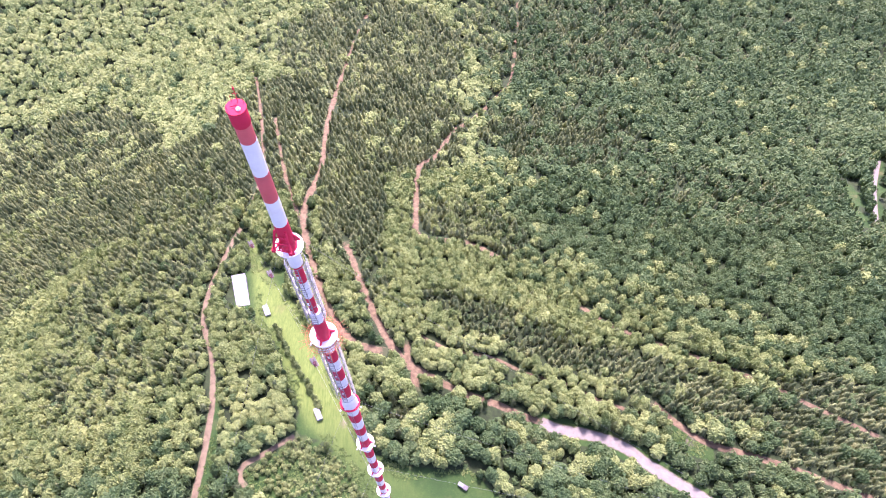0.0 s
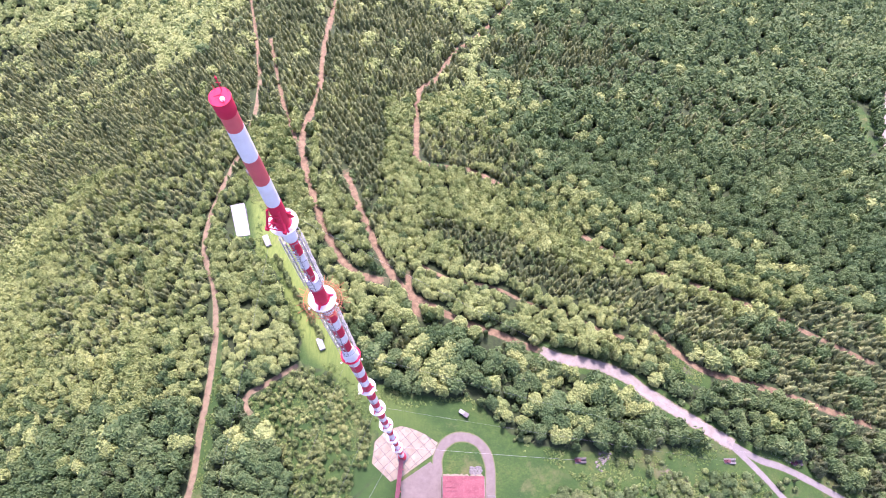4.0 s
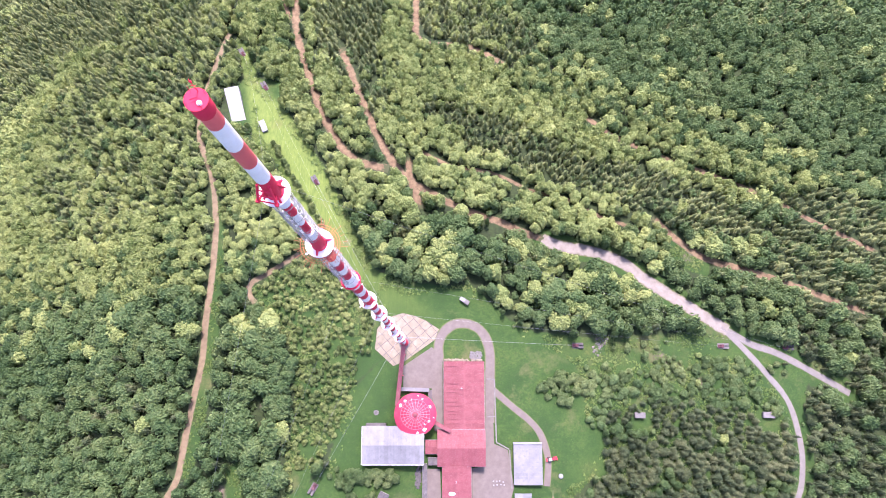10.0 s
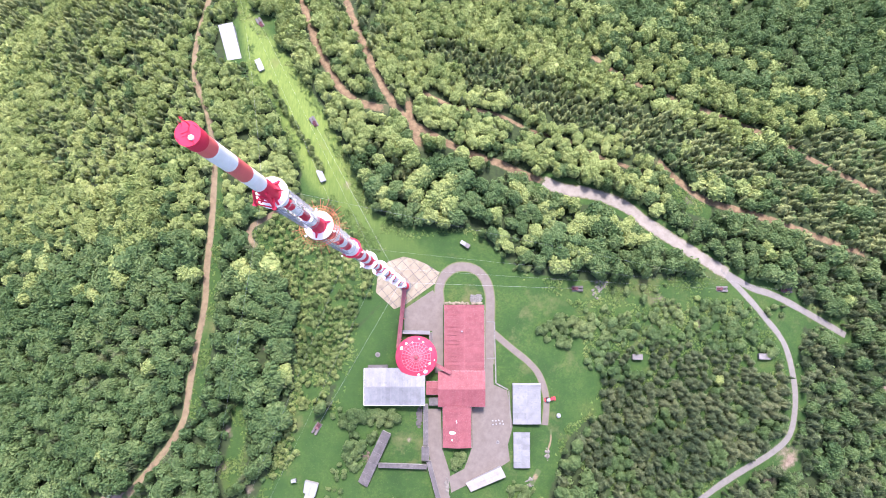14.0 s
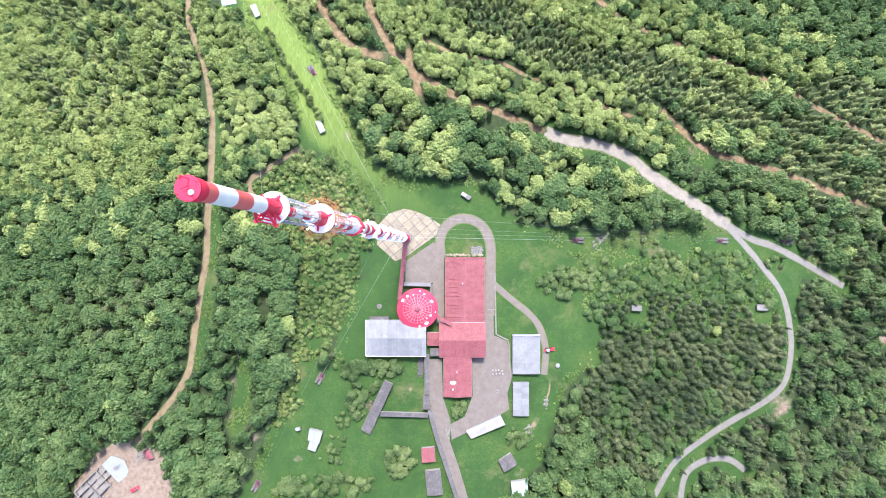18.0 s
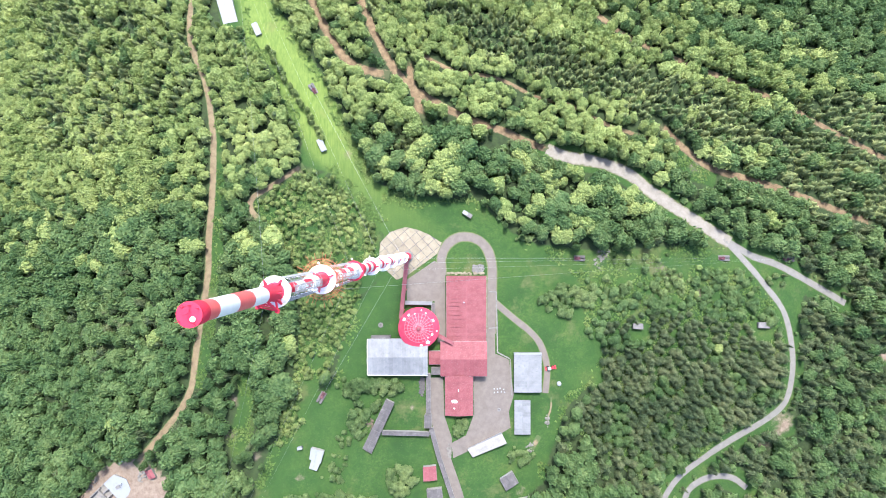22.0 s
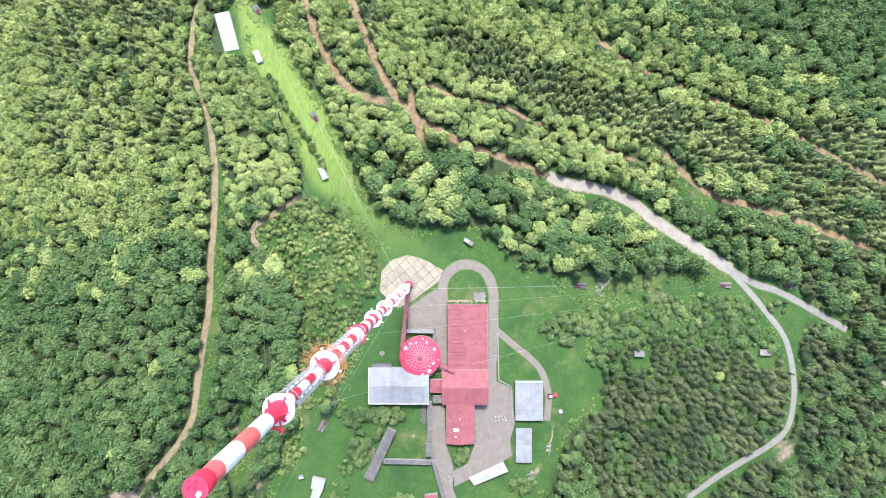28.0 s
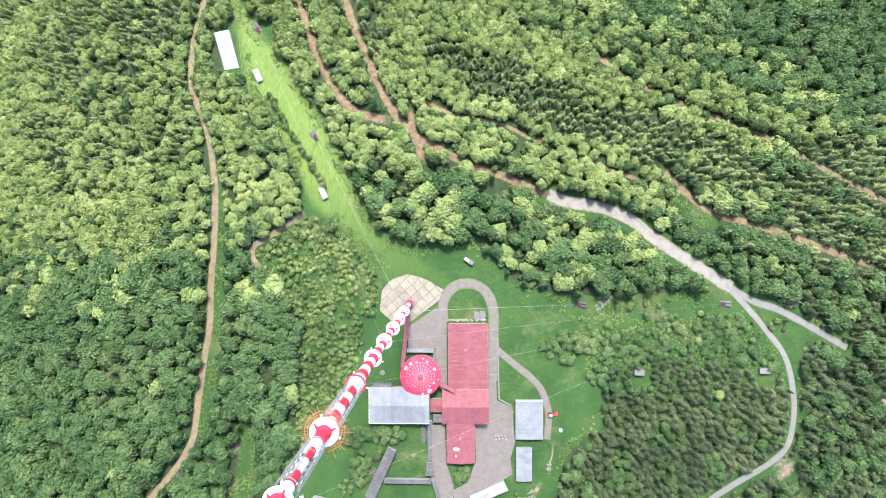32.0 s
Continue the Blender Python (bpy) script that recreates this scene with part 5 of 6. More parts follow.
def spruce_share(x, y):
    share = np.full(x.shape, 0.06)
    for cx, cy, a, b, turn, s in SPRUCE_EAST + SPRUCE_WEST:
        c, n = math.cos(radians(turn)), math.sin(radians(turn))
        u, v = ((x - cx) * c + (y - cy) * n) / a, (-(x - cx) * n + (y - cy) * c) / b
        share = np.maximum(share, s * (u * u + v * v < 1))
    return share


def in_view(x, y):
    reach = 264 + np.maximum(0, y - 40) * 0.48
    return (x - 20 < reach) & (20 - x < reach + 34) & (y > -165) & (y < 640)


def scatter(step, jitter, seed):
    r = np.random.default_rng(seed)
    xs, ys = np.meshgrid(np.arange(-740, 780, step), np.arange(-170, 800, step * 0.87))
    xs = xs + step / 2 * (np.arange(xs.shape[0]) % 2)[:, None]
    x = (xs + r.uniform(-jitter, jitter, xs.shape) * step).ravel()
    y = (ys + r.uniform(-jitter, jitter, ys.shape) * step).ravel()
    keep = in_view(x, y)
    return x[keep], y[keep], r


def clearing_mask(x, y):
    m = np.zeros(x.shape, bool)
    for outline in CLEARINGS.values():
        m |= inside(x, y, outline)
    return m


def young_mask(x, y):
    m = np.zeros(x.shape, bool)
    for outline in PLANTATIONS:
        m |= inside(x, y, outline)
    return m


# crowns in unit size: radius about 1, from 0 at the foot of the crown to 1 at its top; each gives corners, faces and how many of these are smooth
def leafy_crown(rings, spokes, lumps, clumps, seed, leaf=0.2, sides=3, rough=0.07):
    """A broad crown: a lumpy inner shell, set all over with small pointed clumps of leaves that break its outline."""
    r = np.random.default_rng(seed)
    knobs = []
    for k in range(lumps):
        up = 1 - 1.15 * (k + 0.5) / lumps
        a = 2.4 * k + r.uniform(-0.4, 0.4)
        s = math.sqrt(1 - up * up)
        knobs.append((np.array([s * math.cos(a), s * math.sin(a), up]), r.uniform(0.14, 0.46), r.uniform(0.3, 0.52)))
    dirs = np.array([d for d, tall, wide in knobs])
    tall, wide = np.array([k[1] for k in knobs]), np.array([k[2] for k in knobs])

    def reach(n):
        near = tall * np.exp(-np.maximum(0, 2 - 2 * dirs @ n) / wide ** 2)
        return (0.62 + near.max()) * (1 + 0.2 * math.cos(2 * math.atan2(n[1], n[0]) + seed) * (1 - n[2]))

    def place(n, k=1.0):
        d = reach(n) * k
        return np.array([n[0] * d, n[1] * d, 0.4 + 0.6 * n[2] * d])

    v, f = [place(np.array([0, 0, 1.0]), 0.93)], []
    for i in range(rings):
        tilt = (i + 0.75) / rings * 1.95
        for k in range(spokes):
            a = 6.2832 * (k + 0.5 * (i % 2) + r.uniform(-0.2, 0.2)) / spokes
            n = np.array([math.sin(tilt) * math.cos(a), math.sin(tilt) * math.sin(a), math.cos(tilt)])
            v.append(place(n, 0.93 * r.uniform(1 - rough, 1 + rough)))
    f += [(0, 1 + k, 1 + (k + 1) % spokes) for k in range(spokes)]
    for i in range(rings - 1):
        for k in range(spokes):
            a, b = 1 + i * spokes + k, 1 + i * spokes + (k + 1) % spokes
            c, d = a + spokes, b + spokes
            f += [(a, c, d), (a, d, b)] if i % 2 else [(a, c, b), (b, c, d)]
    smooth = len(f)
    for j in range(clumps):
        up = 1 - 1.05 * (j + r.uniform(0, 1)) / clumps
        a = 2.39996 * j + r.uniform(-0.3, 0.3)
        n = np.array([math.sqrt(1 - up * up) * math.cos(a), math.sqrt(1 - up * up) * math.sin(a), up])
        c = place(n, r.uniform(0.9, 1.0))
        axis = n + np.array([0, 0, 0.5]) + r.normal(0, 0.2, 3)
        axis /= np.linalg.norm(axis)
        t = np.cross(axis, r.normal(0, 1, 3))
        t /= np.linalg.norm(t) + 1e-9
        b = np.cross(axis, t)
        h = leaf * r.uniform(0.65, 1.35)
        i, spin = len(v), r.uniform(0, 6.283)
        v.append(c + axis * h * r.uniform(0.35, 0.62))
        v += [c + h * r.uniform(0.7, 1.2) * (t * math.cos(spin + q * 6.2832 / sides) + b * math.sin(spin + q * 6.2832 / sides)) for q in range(sides)]
        f += [(i, i + 1 + q, i + 1 + (q + 1) % sides) for q in range(sides)]
    return np.array(v, float), np.array(f, int), smooth


def spruce_crown(tiers, arms, seed, core=7, blunt=0.0):
    """A spruce: an inner cone and whorls of narrow drooping boughs, shorter towards the tip."""
    r = np.random.default_rng(seed)
    v, f = [np.array([0, 0, 0.97])], []
    for rad, z in ((0.27, 0.66), (0.56, 0.24), (0.66, 0.0)):
        v += [np.array([rad * r.uniform(0.85, 1.15) * math.cos(6.283 * k / core), rad * r.uniform(0.85, 1.15) * math.sin(6.283 * k / core), z]) for k in range(core)]
    f += [(0, 1 + k, 1 + (k + 1) % core) for k in range(core)]
    for t in (0, core):
        for k in range(core):
            a, b = 1 + t + k, 1 + t + (k + 1) % core
            f += [(a, a + core, b + core), (a, b + core, b)]
    smooth = len(f)
    for t in range(tiers):
        s = t / (tiers - 1)
        z, out = 0.08 + 0.82 * s, (1 - s) ** 0.75 * 0.95 + 0.1 + blunt * s
        n = max(5, round(arms * (1 - 0.4 * s)))
        spin = r.uniform(0, 6.283)
        for k in range(n):
            a = spin + 6.283 * (k + r.uniform(-0.25, 0.25)) / n
            o = out * r.uniform(0.68, 1.2)
            c, w = np.array([math.cos(a), math.sin(a)]), np.array([-math.sin(a), math.cos(a)])
            half, dip = o * 1.25 / n * r.uniform(0.8, 1.2), r.uniform(-0.06, 0.05)
            i = len(v)
            v += [np.array([*(c * o * 0.12), z + 0.1]), np.array([*(c * o * 0.6 + w * half), z + 0.01]), np.array([*(c * o), z + dip]), np.array([*(c * o * 0.6 - w * half), z + r.uniform(-0.03, 0.03)])]
            f += [(i, i + 1, i + 2), (i, i + 2, i + 3)]
    return np.array(v, float), np.array(f, int), smooth


def trunk_shape(sides=5):
    ring = [(math.cos(6.283 * k / sides), math.sin(6.283 * k / sides)) for k in range(sides)]
    v = [(x, y, 0) for x, y in ring] + [(0.75 * x, 0.75 * y, 0.5) for x, y in ring] + [(0.35 * x, 0.35 * y, 1) for x, y in ring]
    f = []
    for t in (0, sides):
        for k in range(sides):
            a, b = t + k, t + (k + 1) % sides
            f += [(a, b, b + sides), (a, b + sides, a + sides)]
    return np.array(v, float), np.array(f, int), 0


def planted(shape, places, radius, rise, turn, sink=0.0):
    """Copies of one crown as arrays: places (n, 3), the crown's radius, its height and its turn."""
    v, f, smooth = shape
    c, s = np.cos(turn)[:, None], np.sin(turn)[:, None]
    x, y = v[None, :, 0] * radius[:, None], v[None, :, 1] * radius[:, None]
    out = np.stack([x * c - y * s + places[:, None, 0], x * s + y * c + places[:, None, 1], v[None, :, 2] * rise[:, None] + places[:, None, 2] + sink], -1)
    faces = f[None] + (np.arange(len(places)) * len(v))[:, None, None]
    flags = np.zeros((len(places), len(f)), bool)
    flags[:, :smooth] = True
    return out.reshape(-1, 3), faces.reshape(-1, 3), flags.ravel()


def mesh_of(name, blocks, material):
    base, vs, fs, flags = 0, [], [], []
    for v, f, smooth in blocks:
        vs.append(v)
        fs.append(f + base)
        flags.append(np.arange(len(f)) < smooth if isinstance(smooth, int) else smooth)
        base += len(v)
    v, f = np.concatenate(vs).astype(np.float32), np.concatenate(fs).astype(np.int32)
    mesh = bpy.data.meshes.new(name)
    mesh.vertices.add(len(v))
    mesh.vertices.foreach_set("co", v.ravel())
    mesh.loops.add(f.size)
    mesh.loops.foreach_set("vertex_index", f.ravel())
    mesh.polygons.add(len(f))
    mesh.polygons.foreach_set("loop_start", np.arange(0, f.size, 3, dtype=np.int32))
    mesh.polygons.foreach_set("use_smooth", np.concatenate(flags))
    mesh.update(calc_edges=True)
    mesh.materials.append(material)
    return mesh


BROAD_NEAR = [leafy_crown(3, 8, 10 + k % 5, 74, k, 0.185) for k in range(9)]
BROAD_FAR = [leafy_crown(3, 7, 8 + k % 3, 26, 20 + k, 0.28) for k in range(6)]
SPRUCES = [spruce_crown(6, 9, 40 + k) for k in range(6)]
SPRUCES_FAR = [spruce_crown(5, 8, 50 + k, 5) for k in range(4)]
BUSHES = [leafy_crown(3, 7, 5 + k % 4, 26, 60 + k, 0.3) for k in range(4)] + [spruce_crown(4, 9, 66 + k) for k in range(3)]
PINES = [spruce_crown(5, 11, 110 + k, 7, 0.3) for k in range(4)] + [leafy_crown(4, 8, 6 + k, 44, 116 + k, 0.24) for k in range(2)]
TRUNK = trunk_shape()

# where they stand: young woods to the north, old ones with wide crowns to the west, south and east, coarser far down
# the slopes; their greens also stand in for sun and cloud shade
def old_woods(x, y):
    """The share of old, darker green trees in the broadleaf woods, high where cloud shade lies."""
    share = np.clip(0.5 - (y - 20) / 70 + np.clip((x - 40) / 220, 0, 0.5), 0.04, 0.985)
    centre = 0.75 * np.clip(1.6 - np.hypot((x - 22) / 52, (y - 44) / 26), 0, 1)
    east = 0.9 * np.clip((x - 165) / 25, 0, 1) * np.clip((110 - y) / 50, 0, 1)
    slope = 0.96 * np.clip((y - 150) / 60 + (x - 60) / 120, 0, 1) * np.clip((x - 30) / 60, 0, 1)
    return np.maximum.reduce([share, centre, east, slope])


blocks = []
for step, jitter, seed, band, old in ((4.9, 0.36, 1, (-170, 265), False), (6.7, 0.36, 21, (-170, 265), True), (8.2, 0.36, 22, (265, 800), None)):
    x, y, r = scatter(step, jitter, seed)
    old_shade = old_woods(x, y)
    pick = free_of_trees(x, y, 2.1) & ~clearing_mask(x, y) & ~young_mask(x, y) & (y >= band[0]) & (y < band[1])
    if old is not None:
        pick &= (old_shade > 0.45) == old
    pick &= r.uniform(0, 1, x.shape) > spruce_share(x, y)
    x, y, old_shade = x[pick], y[pick], old_shade[pick]
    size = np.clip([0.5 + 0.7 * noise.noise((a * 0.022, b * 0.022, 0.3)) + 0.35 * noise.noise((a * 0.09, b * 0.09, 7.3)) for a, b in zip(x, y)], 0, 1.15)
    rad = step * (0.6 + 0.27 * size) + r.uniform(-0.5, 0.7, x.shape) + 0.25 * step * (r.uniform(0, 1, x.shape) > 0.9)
    top = 5.5 + 3.0 * old_shade + 5.5 * size + r.uniform(-1.6, 1.6, x.shape)
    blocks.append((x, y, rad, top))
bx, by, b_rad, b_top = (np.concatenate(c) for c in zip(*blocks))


def road_gap(x, y):
    """The room for a crown beside the roads, the clearings and the forest tracks, which branches overhang here and there."""
    over = np.array([2.0 + (2.2 if b < 150 else 0.8) + 5.0 * noise.noise((a * 0.07, b * 0.07, 9.0)) for a, b in zip(x, y)])
    best = np.full(x.shape, 1e9)
    for material, width, points in TRACKS.values():
        best = np.minimum(best, gap_to(x, y, points) - width / 2 + (over if material == "red_soil" else over * 0.5 if material == "dirt" else -0.9 if material == "lane" else 0.6))
    for outline in CLEARINGS.values():
        best = np.minimum(best, gap_to(x, y, outline + outline[:1]) + 1.2)
    return best


b_rad = np.minimum(b_rad, np.maximum(1.5, road_gap(bx, by)))
x, y, r = scatter(4.3, 0.34, 2)
open_ground = free_of_trees(x, y, 1.6) & ~clearing_mask(x, y) & ~young_mask(x, y)
pick = open_ground & (r.uniform(0, 1, x.shape) < spruce_share(x, y)) & ((y < 330) | (r.uniform(0, 1, x.shape) < 0.75))
sx, sy = x[pick], y[pick]
s_rad = r.uniform(2.0, 3.2, sx.shape) * np.interp(sy, [120, 190, 330, 450], [1.0, 1.2, 1.3, 1.7])
s_top = r.uniform(7.5, 12.5, sx.shape) * np.interp(sy, [120, 190], [1.0, 1.15])
x, y, r = scatter(3.9, 0.42, 4)
stand = inside(x, y, PLANTATIONS[1]) & free_of_trees(x, y, 2.0)
mix = np.array([noise.noise((a * 0.08, b * 0.08, 3.0)) for a, b in zip(x, y)]) + 0.25 * np.clip((-70 - y) / 20, 0, 1)
pick = stand & (mix < 0.34)
px, py = x[pick], y[pick]
grown = np.clip((-30 - py) / 30, 0, 1)
p_rad, p_top, p_turn = r.uniform(1.6, 2.4, px.shape) + 0.9 * grown, r.uniform(3.5, 6.0, px.shape) + 2.5 * grown, r.uniform(0, 6.283, px.shape)
pick = stand & (mix >= 0.34)
bx, by = np.concatenate([bx, x[pick]]), np.concatenate([by, y[pick]])
b_rad, b_top = np.concatenate([b_rad, r.uniform(1.8, 3.2, pick.sum())]), np.concatenate([b_top, r.uniform(4.0, 8.0, pick.sum())])
s_rad = np.minimum(s_rad, np.maximum(1.0, road_gap(sx, sy)))
# southern spruces join the pines, whose darker needles stand in for cloud shade
south = sy < 20
px, py = np.concatenate([px, sx[south]]), np.concatenate([py, sy[south]])
p_rad, p_top = np.concatenate([p_rad, s_rad[south] * 1.15]), np.concatenate([p_top, s_top[south] * 0.85])
p_turn = np.concatenate([p_turn, r.uniform(0, 6.283, south.sum())])
sx, sy, s_rad, s_top = sx[~south], sy[~south], s_rad[~south], s_top[~south]
x, y, r = scatter(2.9, 0.42, 3)
thick = np.array([noise.noise((a * 0.05, b * 0.05, 5.0)) + 0.9 * noise.noise((a * 0.17, b * 0.17, 1.0)) for a, b in zip(x, y)])
pick = young_mask(x, y) & ~inside(x, y, PLANTATIONS[1]) & free_of_trees(x, y, 1.0) & (r.uniform(0, 1, x.shape) < np.where(thick > -0.2, 0.97, 0.55))
meadow = (inside(x, y, CLEARINGS["east_meadow"]) & free_of_trees(x, y, 2.0) & (thick > -0.2 + np.where(y > -10, 0.3, 0.0)) & (y < -1) & (r.uniform(0, 1, x.shape) < 0.5))
mx, my = x[meadow], y[meadow]
bx, by = np.concatenate([bx, mx]), np.concatenate([by, my])
low_shrub = r.uniform(1.0, 2.6, mx.shape) * r.uniform(0.8, 1.35, mx.shape)
b_rad, b_top = np.concatenate([b_rad, low_shrub]), np.concatenate([b_top, low_shrub * r.uniform(1.2, 1.9, mx.shape)])
yx, yy = x[pick], y[pick]
y_rad, y_top = r.uniform(1.1, 2.3, yx.shape), r.uniform(1.8, 4.6, yx.shape)
# a row of small pines along the mown strip
row = [(p.x + r.uniform(-1.1, 1.1), p.y + r.uniform(-0.8, 0.8)) for p in along([(-71, 106), (-63, 92), (-54.5, 79), (-47, 66), (-43.5, 60)], 2.9)]
row_from = len(yx)
yx, yy = np.concatenate([yx, [p[0] for p in row]]), np.concatenate([yy, [p[1] for p in row]])
y_rad, y_top = np.concatenate([y_rad, r.uniform(1.8, 2.6, len(row))]), np.concatenate([y_top, r.uniform(4.0, 6.5, len(row))])
# single trees and bushes in the station's grass
# x, y, half length, half width, trees, usual radius
GROVES = [(-16, -65, 14, 5, 46, 2.6), (-23, -80, 5, 9, 30, 2.5), (-15, -75, 4, 4, 10, 2.0), (-33, -94, 7, 10, 14, 1.6), (-3, -110, 7, 7, 40, 2.5), (-38, -120, 27, 5, 60, 2.6), (-35, -106, 7, 5, 14, 1.9), (27, -86, 3.5, 5, 26, 2.0),
          (57, -100, 7, 5, 26, 2.2), (79, -22, 12, 8, 56, 2.4), (60, 11, 6, 4, 9, 2.2), (168, -18, 9, 7, 14, 2.0), (186, -14, 10, 7, 10, 2.2), (118, 0, 22, 4, 8, 2.0), (-68, -72, 5, 12, 20, 2.5),
          (104, -19, 14, 8, 44, 2.1), (135, -13, 13, 7, 24, 2.0), (129, -25, 9, 5, 16, 2.9), (158, -22, 15, 7, 24, 2.0), (-31, -64, 4, 4, 6, 1.6)]
EXTRA_BROAD = []
bpy.context.view_layer.update()
graph = bpy.context.evaluated_depsgraph_get()


def grove_spot(x, y, radius):
    """Whether nothing but open ground lies under a crown."""
    for dx, dy in ((0, 0), (1, 0), (-1, 0), (0, 1), (0, -1)):
        hit = scene.ray_cast(graph, (x + 0.8 * radius * dx, y + 0.8 * radius * dy, 330.0), (0, 0, -1))
        if not hit[0] or hit[4].name != "ground":
            return False
    return True


for gx0, gy0, a, b, n, usual in GROVES:
    for k in range(n):
        turn, d = rng.uniform(0, 6.283), math.sqrt(rng.uniform(0, 1))
        EXTRA_BROAD.append((gx0 + a * d * math.cos(turn), gy0 + b * d * math.sin(turn), usual * rng.uniform(0.45, 1.25)))
EXTRA_BROAD = [e for e in EXTRA_BROAD if grove_spot(*e)]
ex = np.array(EXTRA_BROAD)
b_turn, s_turn, y_turn = (rng.uniform(0, 6.283, n) for n in (len(bx), len(sx), len(yx)))


# undergrowth between the trunks
x, y, r = scatter(7.2, 0.45, 12)
pick = free_of_trees(x, y, 1.0) & ~clearing_mask(x, y) & ~young_mask(x, y) & (y < 210)
ux, uy = x[pick], y[pick]
u_rad = np.minimum(r.uniform(2.0, 3.4, ux.shape), np.maximum(1.3, road_gap(ux, uy)))
UNDERGROWTH = [leafy_crown(2, 6, 5, 9, 130 + k, 0.42) for k in range(5)]
blocks = []
for k, shape in enumerate(UNDERGROWTH):
    i = slice(k, None, 5)
    n = len(ux[i])
    blocks.append(planted(shape, np.stack([ux[i], uy[i], height(ux[i], uy[i])], -1), u_rad[i], r.uniform(0.9, 1.7, n) * u_rad[i], r.uniform(0, 6.283, n), -0.3))
tagged(new("undergrowth", mesh_of("undergrowth", blocks, MAT["shaded_leaf"])), "leafy green undergrowth between the trees of the woods", "undergrowth", kind="stuff")


def single_trees(name, label, category, shapes, material, xs, ys, radius, top, turn, chosen, foot):
    """Trees that stand one by one round the station, each with its trunk and crown."""
    crowns = [mesh_of("crown", [s], MAT[material]) for s in shapes]
    stem = mesh_of("trunk", [TRUNK], MAT["bark"])
    for n, k in enumerate(chosen):
        z = ground_at(xs[k], ys[k])
        t = thing(name, (xs[k], ys[k], z), label, category, name + "s round the station", "", math.degrees(turn[k]))
        trunk = part("trunk", stem, "", t)
        trunk.scale = (0.06 * radius[k], 0.06 * radius[k], top[k] * 0.75)
        trunk.location.z = -0.3
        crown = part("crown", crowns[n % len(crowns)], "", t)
        crown.scale = (radius[k], radius[k], top[k] * (1 - foot))
        crown.location.z = top[k] * foot


def woods(name, label, shapes_near, shapes_far, material, xs, ys, radius, top, turn, rest, foot):
    """All the other trees of a kind, joined."""
    place = np.stack([xs, ys, height(xs, ys) + top * foot], -1)
    far = (ys > 215) | (np.abs(xs - 20) > 275)
    blocks = []
    for is_far, shapes in ((False, shapes_near), (True, shapes_far)):
        idx = np.flatnonzero(rest & (far == is_far))
        for k, shape in enumerate(shapes):
            i = idx[k::len(shapes)]
            if len(i):
                blocks.append(planted(shape, place[i], radius[i], top[i] * (1 - foot), turn[i]))
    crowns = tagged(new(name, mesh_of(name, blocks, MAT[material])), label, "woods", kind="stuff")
    i = np.flatnonzero(rest & ~far)
    foot_at = np.stack([xs[i], ys[i], height(xs[i], ys[i]) - 0.3], -1)
    stems = part("trunks", mesh_of("trunks", [planted(trunk_shape(3), foot_at, 0.06 * radius[i], 0.75 * top[i], turn[i])], MAT["bark"]), "", crowns)
    tagged(stems, "thin brown trunks", kind="stuff")


# tree by tree, the darker green paints in the cloud shade
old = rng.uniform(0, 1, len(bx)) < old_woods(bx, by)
FINE_BROAD = [leafy_crown(6, 12, 14, 150, 80 + k, 0.14, 4) for k in range(6)]
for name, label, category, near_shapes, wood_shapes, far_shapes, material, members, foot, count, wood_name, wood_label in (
    ("broadleaf_tree", "leafy light green broadleaf tree with a lumpy rounded crown", "tree", FINE_BROAD, BROAD_NEAR, BROAD_FAR, "leaf", (bx[~old], by[~old], b_rad[~old], b_top[~old], b_turn[~old]), 0.05, 260, "broadleaf_woods", "dense young broadleaf woods on the hillside, light greens standing in for sun"),
    ("old_broadleaf_tree", "old broadleaf tree with a wide lumpy crown, green deepened for cloud shade", "tree", FINE_BROAD, BROAD_NEAR, BROAD_FAR, "shaded_leaf", (bx[old], by[old], b_rad[old], b_top[old], b_turn[old]), 0.05, 120, "old_woods", "old broadleaf woods with wide crowns, greens deepened for cloud shade"),
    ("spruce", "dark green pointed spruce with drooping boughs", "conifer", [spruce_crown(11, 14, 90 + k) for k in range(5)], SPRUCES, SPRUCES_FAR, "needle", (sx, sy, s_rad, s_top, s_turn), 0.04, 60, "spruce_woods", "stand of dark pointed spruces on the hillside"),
    ("pine", "bushy conifer in a dense stand, dark brownish green of pine and painted shade", "conifer", PINES, PINES[:4], SPRUCES_FAR, "pine", (px, py, p_rad, p_top, p_turn), 0.04, 220, "pine_plantation", "dense plantation of dark brownish green pines, with southern spruces darkened for cloud shade"),
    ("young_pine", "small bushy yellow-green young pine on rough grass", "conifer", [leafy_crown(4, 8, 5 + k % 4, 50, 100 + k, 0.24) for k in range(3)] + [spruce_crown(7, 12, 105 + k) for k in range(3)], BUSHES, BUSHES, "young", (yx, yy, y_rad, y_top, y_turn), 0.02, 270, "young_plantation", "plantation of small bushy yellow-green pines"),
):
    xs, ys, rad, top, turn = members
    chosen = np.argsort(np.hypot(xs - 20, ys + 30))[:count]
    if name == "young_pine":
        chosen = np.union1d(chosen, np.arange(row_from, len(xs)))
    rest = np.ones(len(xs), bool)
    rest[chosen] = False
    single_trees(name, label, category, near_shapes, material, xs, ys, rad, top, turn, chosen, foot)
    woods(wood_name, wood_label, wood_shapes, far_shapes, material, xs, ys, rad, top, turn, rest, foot)


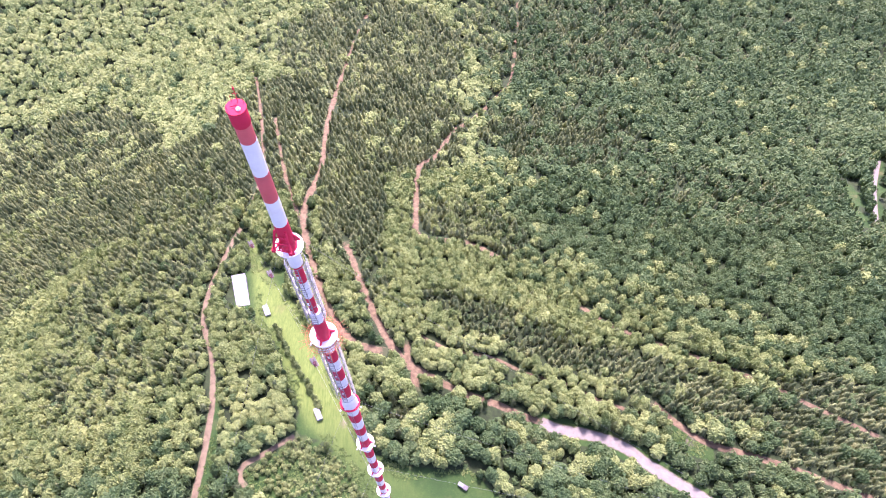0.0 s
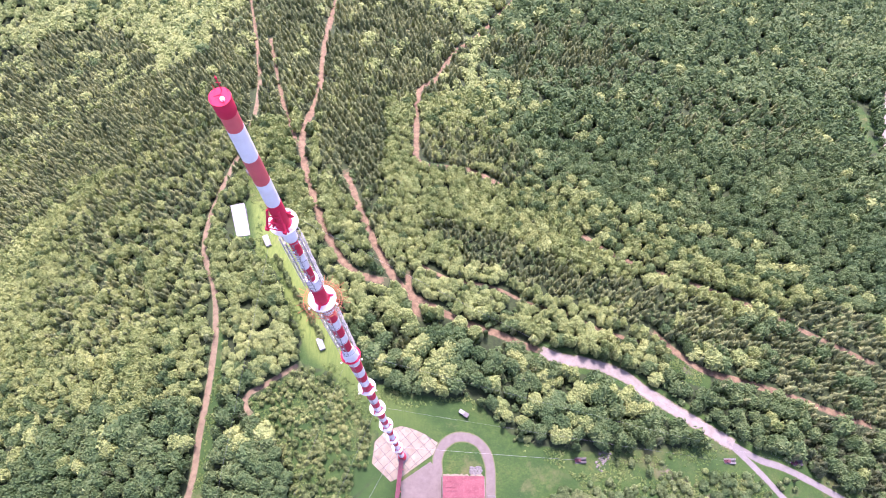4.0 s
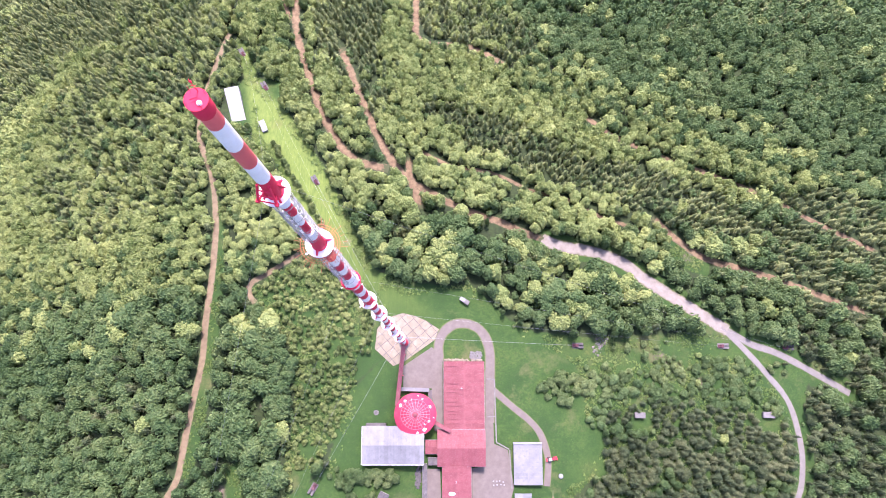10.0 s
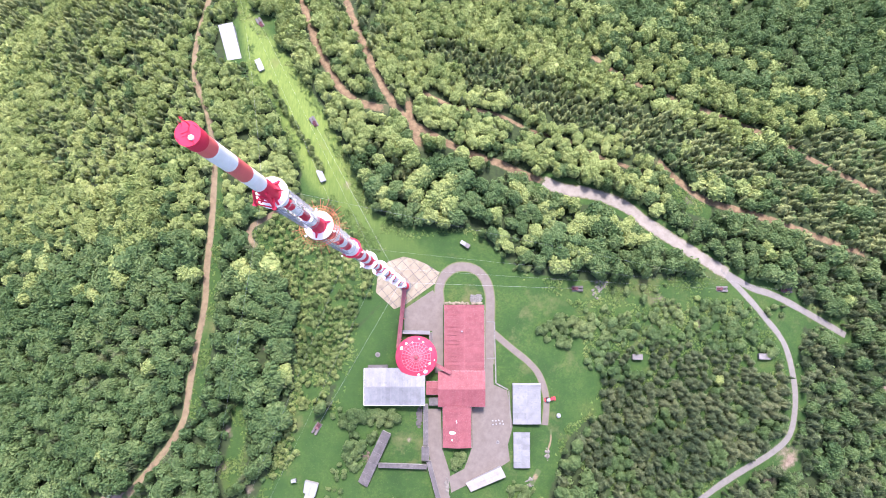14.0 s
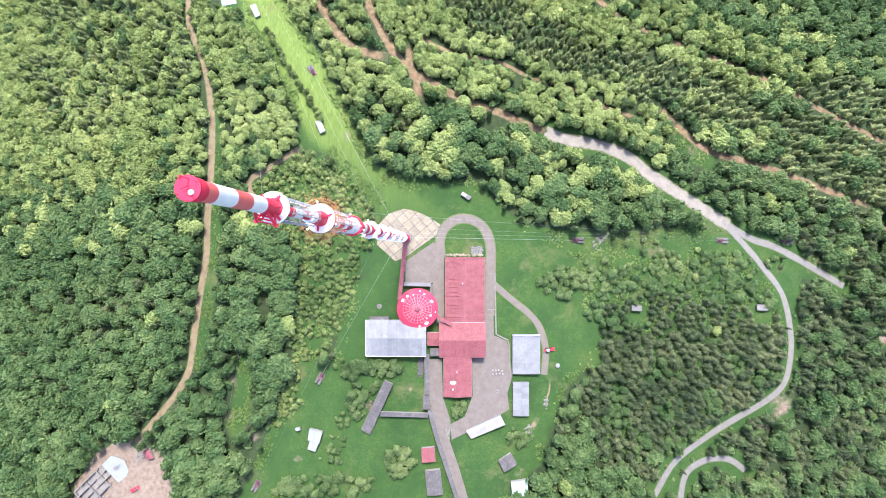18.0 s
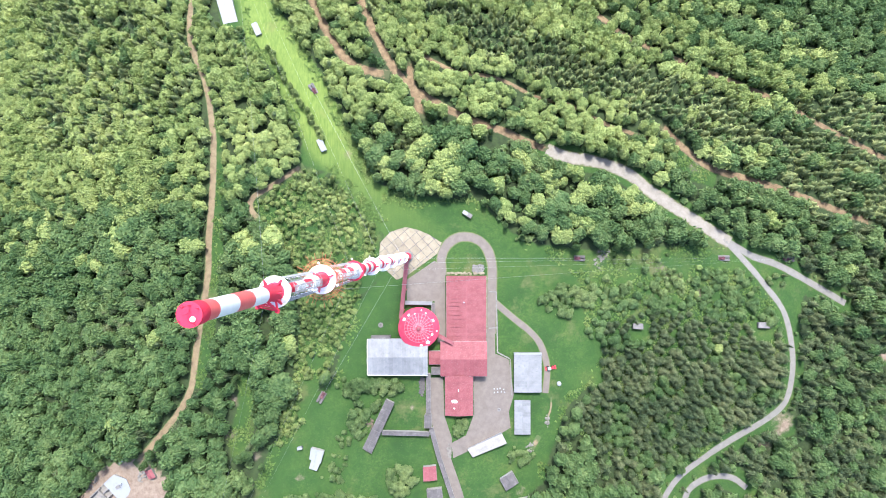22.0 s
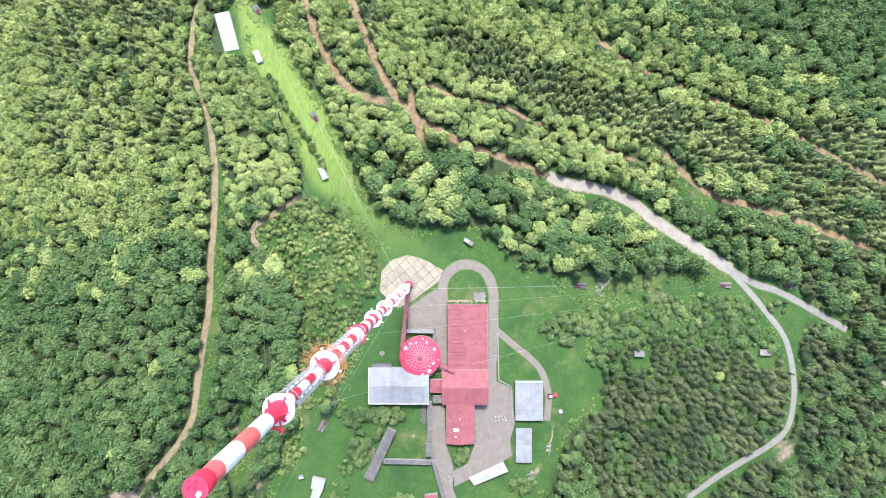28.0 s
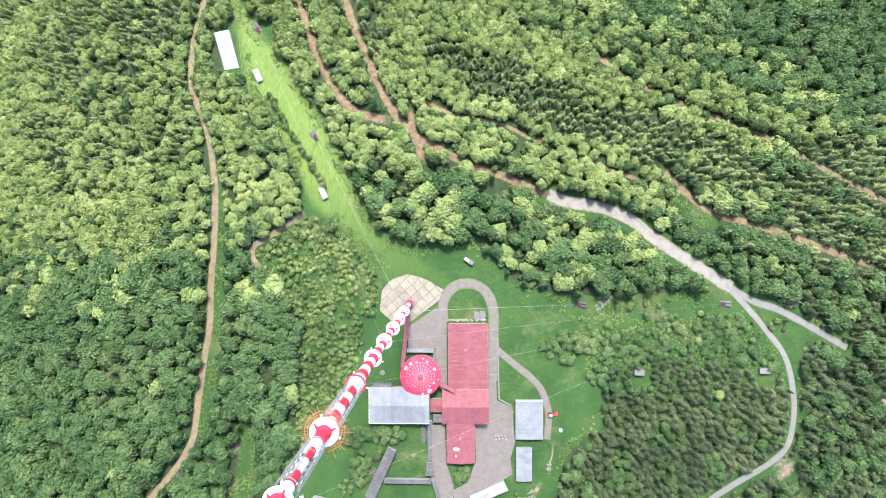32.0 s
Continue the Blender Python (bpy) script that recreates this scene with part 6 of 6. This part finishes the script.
shrubs = [leafy_crown(4, 9, 7 + k, 70, 140 + k, 0.2, 3, 0.1) for k in range(6)]
e_top, e_turn = ex[:, 2] * rng.uniform(1.2, 1.9, len(ex)), rng.uniform(0, 6.283, len(ex))
order = np.argsort(np.hypot(ex[:, 0] - 30, ex[:, 1] + 50))
rest = np.zeros(len(ex), bool)
rest[order[290:]] = True
single_trees("shrub", "bushy light green shrub in the station's grass", "shrub", shrubs, "shrub", ex[:, 0], ex[:, 1], ex[:, 2], e_top, e_turn, order[:290], 0.02)
woods("shrub_thicket", "thicket of bushy green shrubs on the meadow", shrubs, shrubs, "shrub", ex[:, 0], ex[:, 1], ex[:, 2], e_top, e_turn, rest, 0.02)


# ---- rough herbs and seedlings where the grass is not mown ----
def herb_patch(seed):
    """A low tuft of a few broad blades."""
    r = np.random.default_rng(seed)
    v, f = [], []
    for k in range(9):
        a, d = r.uniform(0, 6.283), r.uniform(0.1, 0.95)
        c = np.array([d * math.cos(a), d * math.sin(a), r.uniform(0.25, 1.0)])
        t = r.normal(0, 1, 3) * np.array([1, 1, 0.35])
        t /= np.linalg.norm(t)
        b = np.cross(np.array([0, 0, 1]) + r.normal(0, 0.4, 3), t)
        i = len(v)
        v += [c - t * 0.4 - b * 0.25, c + t * 0.4 - b * 0.25, c + b * 0.45]
        f.append((i, i + 1, i + 2))
    return np.array(v, float), np.array(f, int), 0


x, y, r = scatter(1.55, 0.45, 9)
near = (np.abs(x - 30) < 240) & (y > -150) & (y < 200)
x, y = x[near], y[near]
rough = young_mask(x, y)
for name in ("east_meadow", "track_verge", "rough_slope", "junction"):
    rough |= inside(x, y, CLEARINGS[name])
edge = inside(x, y, CLEARINGS["station"]) | inside(x, y, CLEARINGS["mown_strip"])
hem = np.zeros(x.shape, bool)
for name in ("station", "mown_strip"):
    outline = CLEARINGS[name]
    hem |= gap_to(x, y, outline + outline[:1]) < 5.0
rough |= edge & hem & ((x < -5) | (x > 60) | (y < -104) | (y > 24))
x, y = x[rough], y[rough]
tall = np.array([noise.noise((a * 0.11, b * 0.11, 2.0)) + 0.6 * noise.noise((a * 0.4, b * 0.4, 4.0)) for a, b in zip(x, y)])
keep = (tall > -0.12) & free_of_trees(x, y, 0.6)
x, y, tall = x[keep], y[keep], tall[keep]
spots = np.stack([x, y, height(x, y)], -1)
blocks = []
for k in range(5):
    s = slice(k, None, 5)
    blocks.append(planted(herb_patch(200 + k), spots[s], 0.6 + 0.7 * np.clip(tall[s] + 0.2, 0, 1), 0.35 + 0.8 * np.clip(tall[s] + 0.1, 0, 1), x[s] * 7.0))
tagged(new("rough_herbs", mesh_of("rough_herbs", blocks, MAT["herb"])), "rough tall herbs and seedlings in the unmown grass", "undergrowth", kind="stuff")
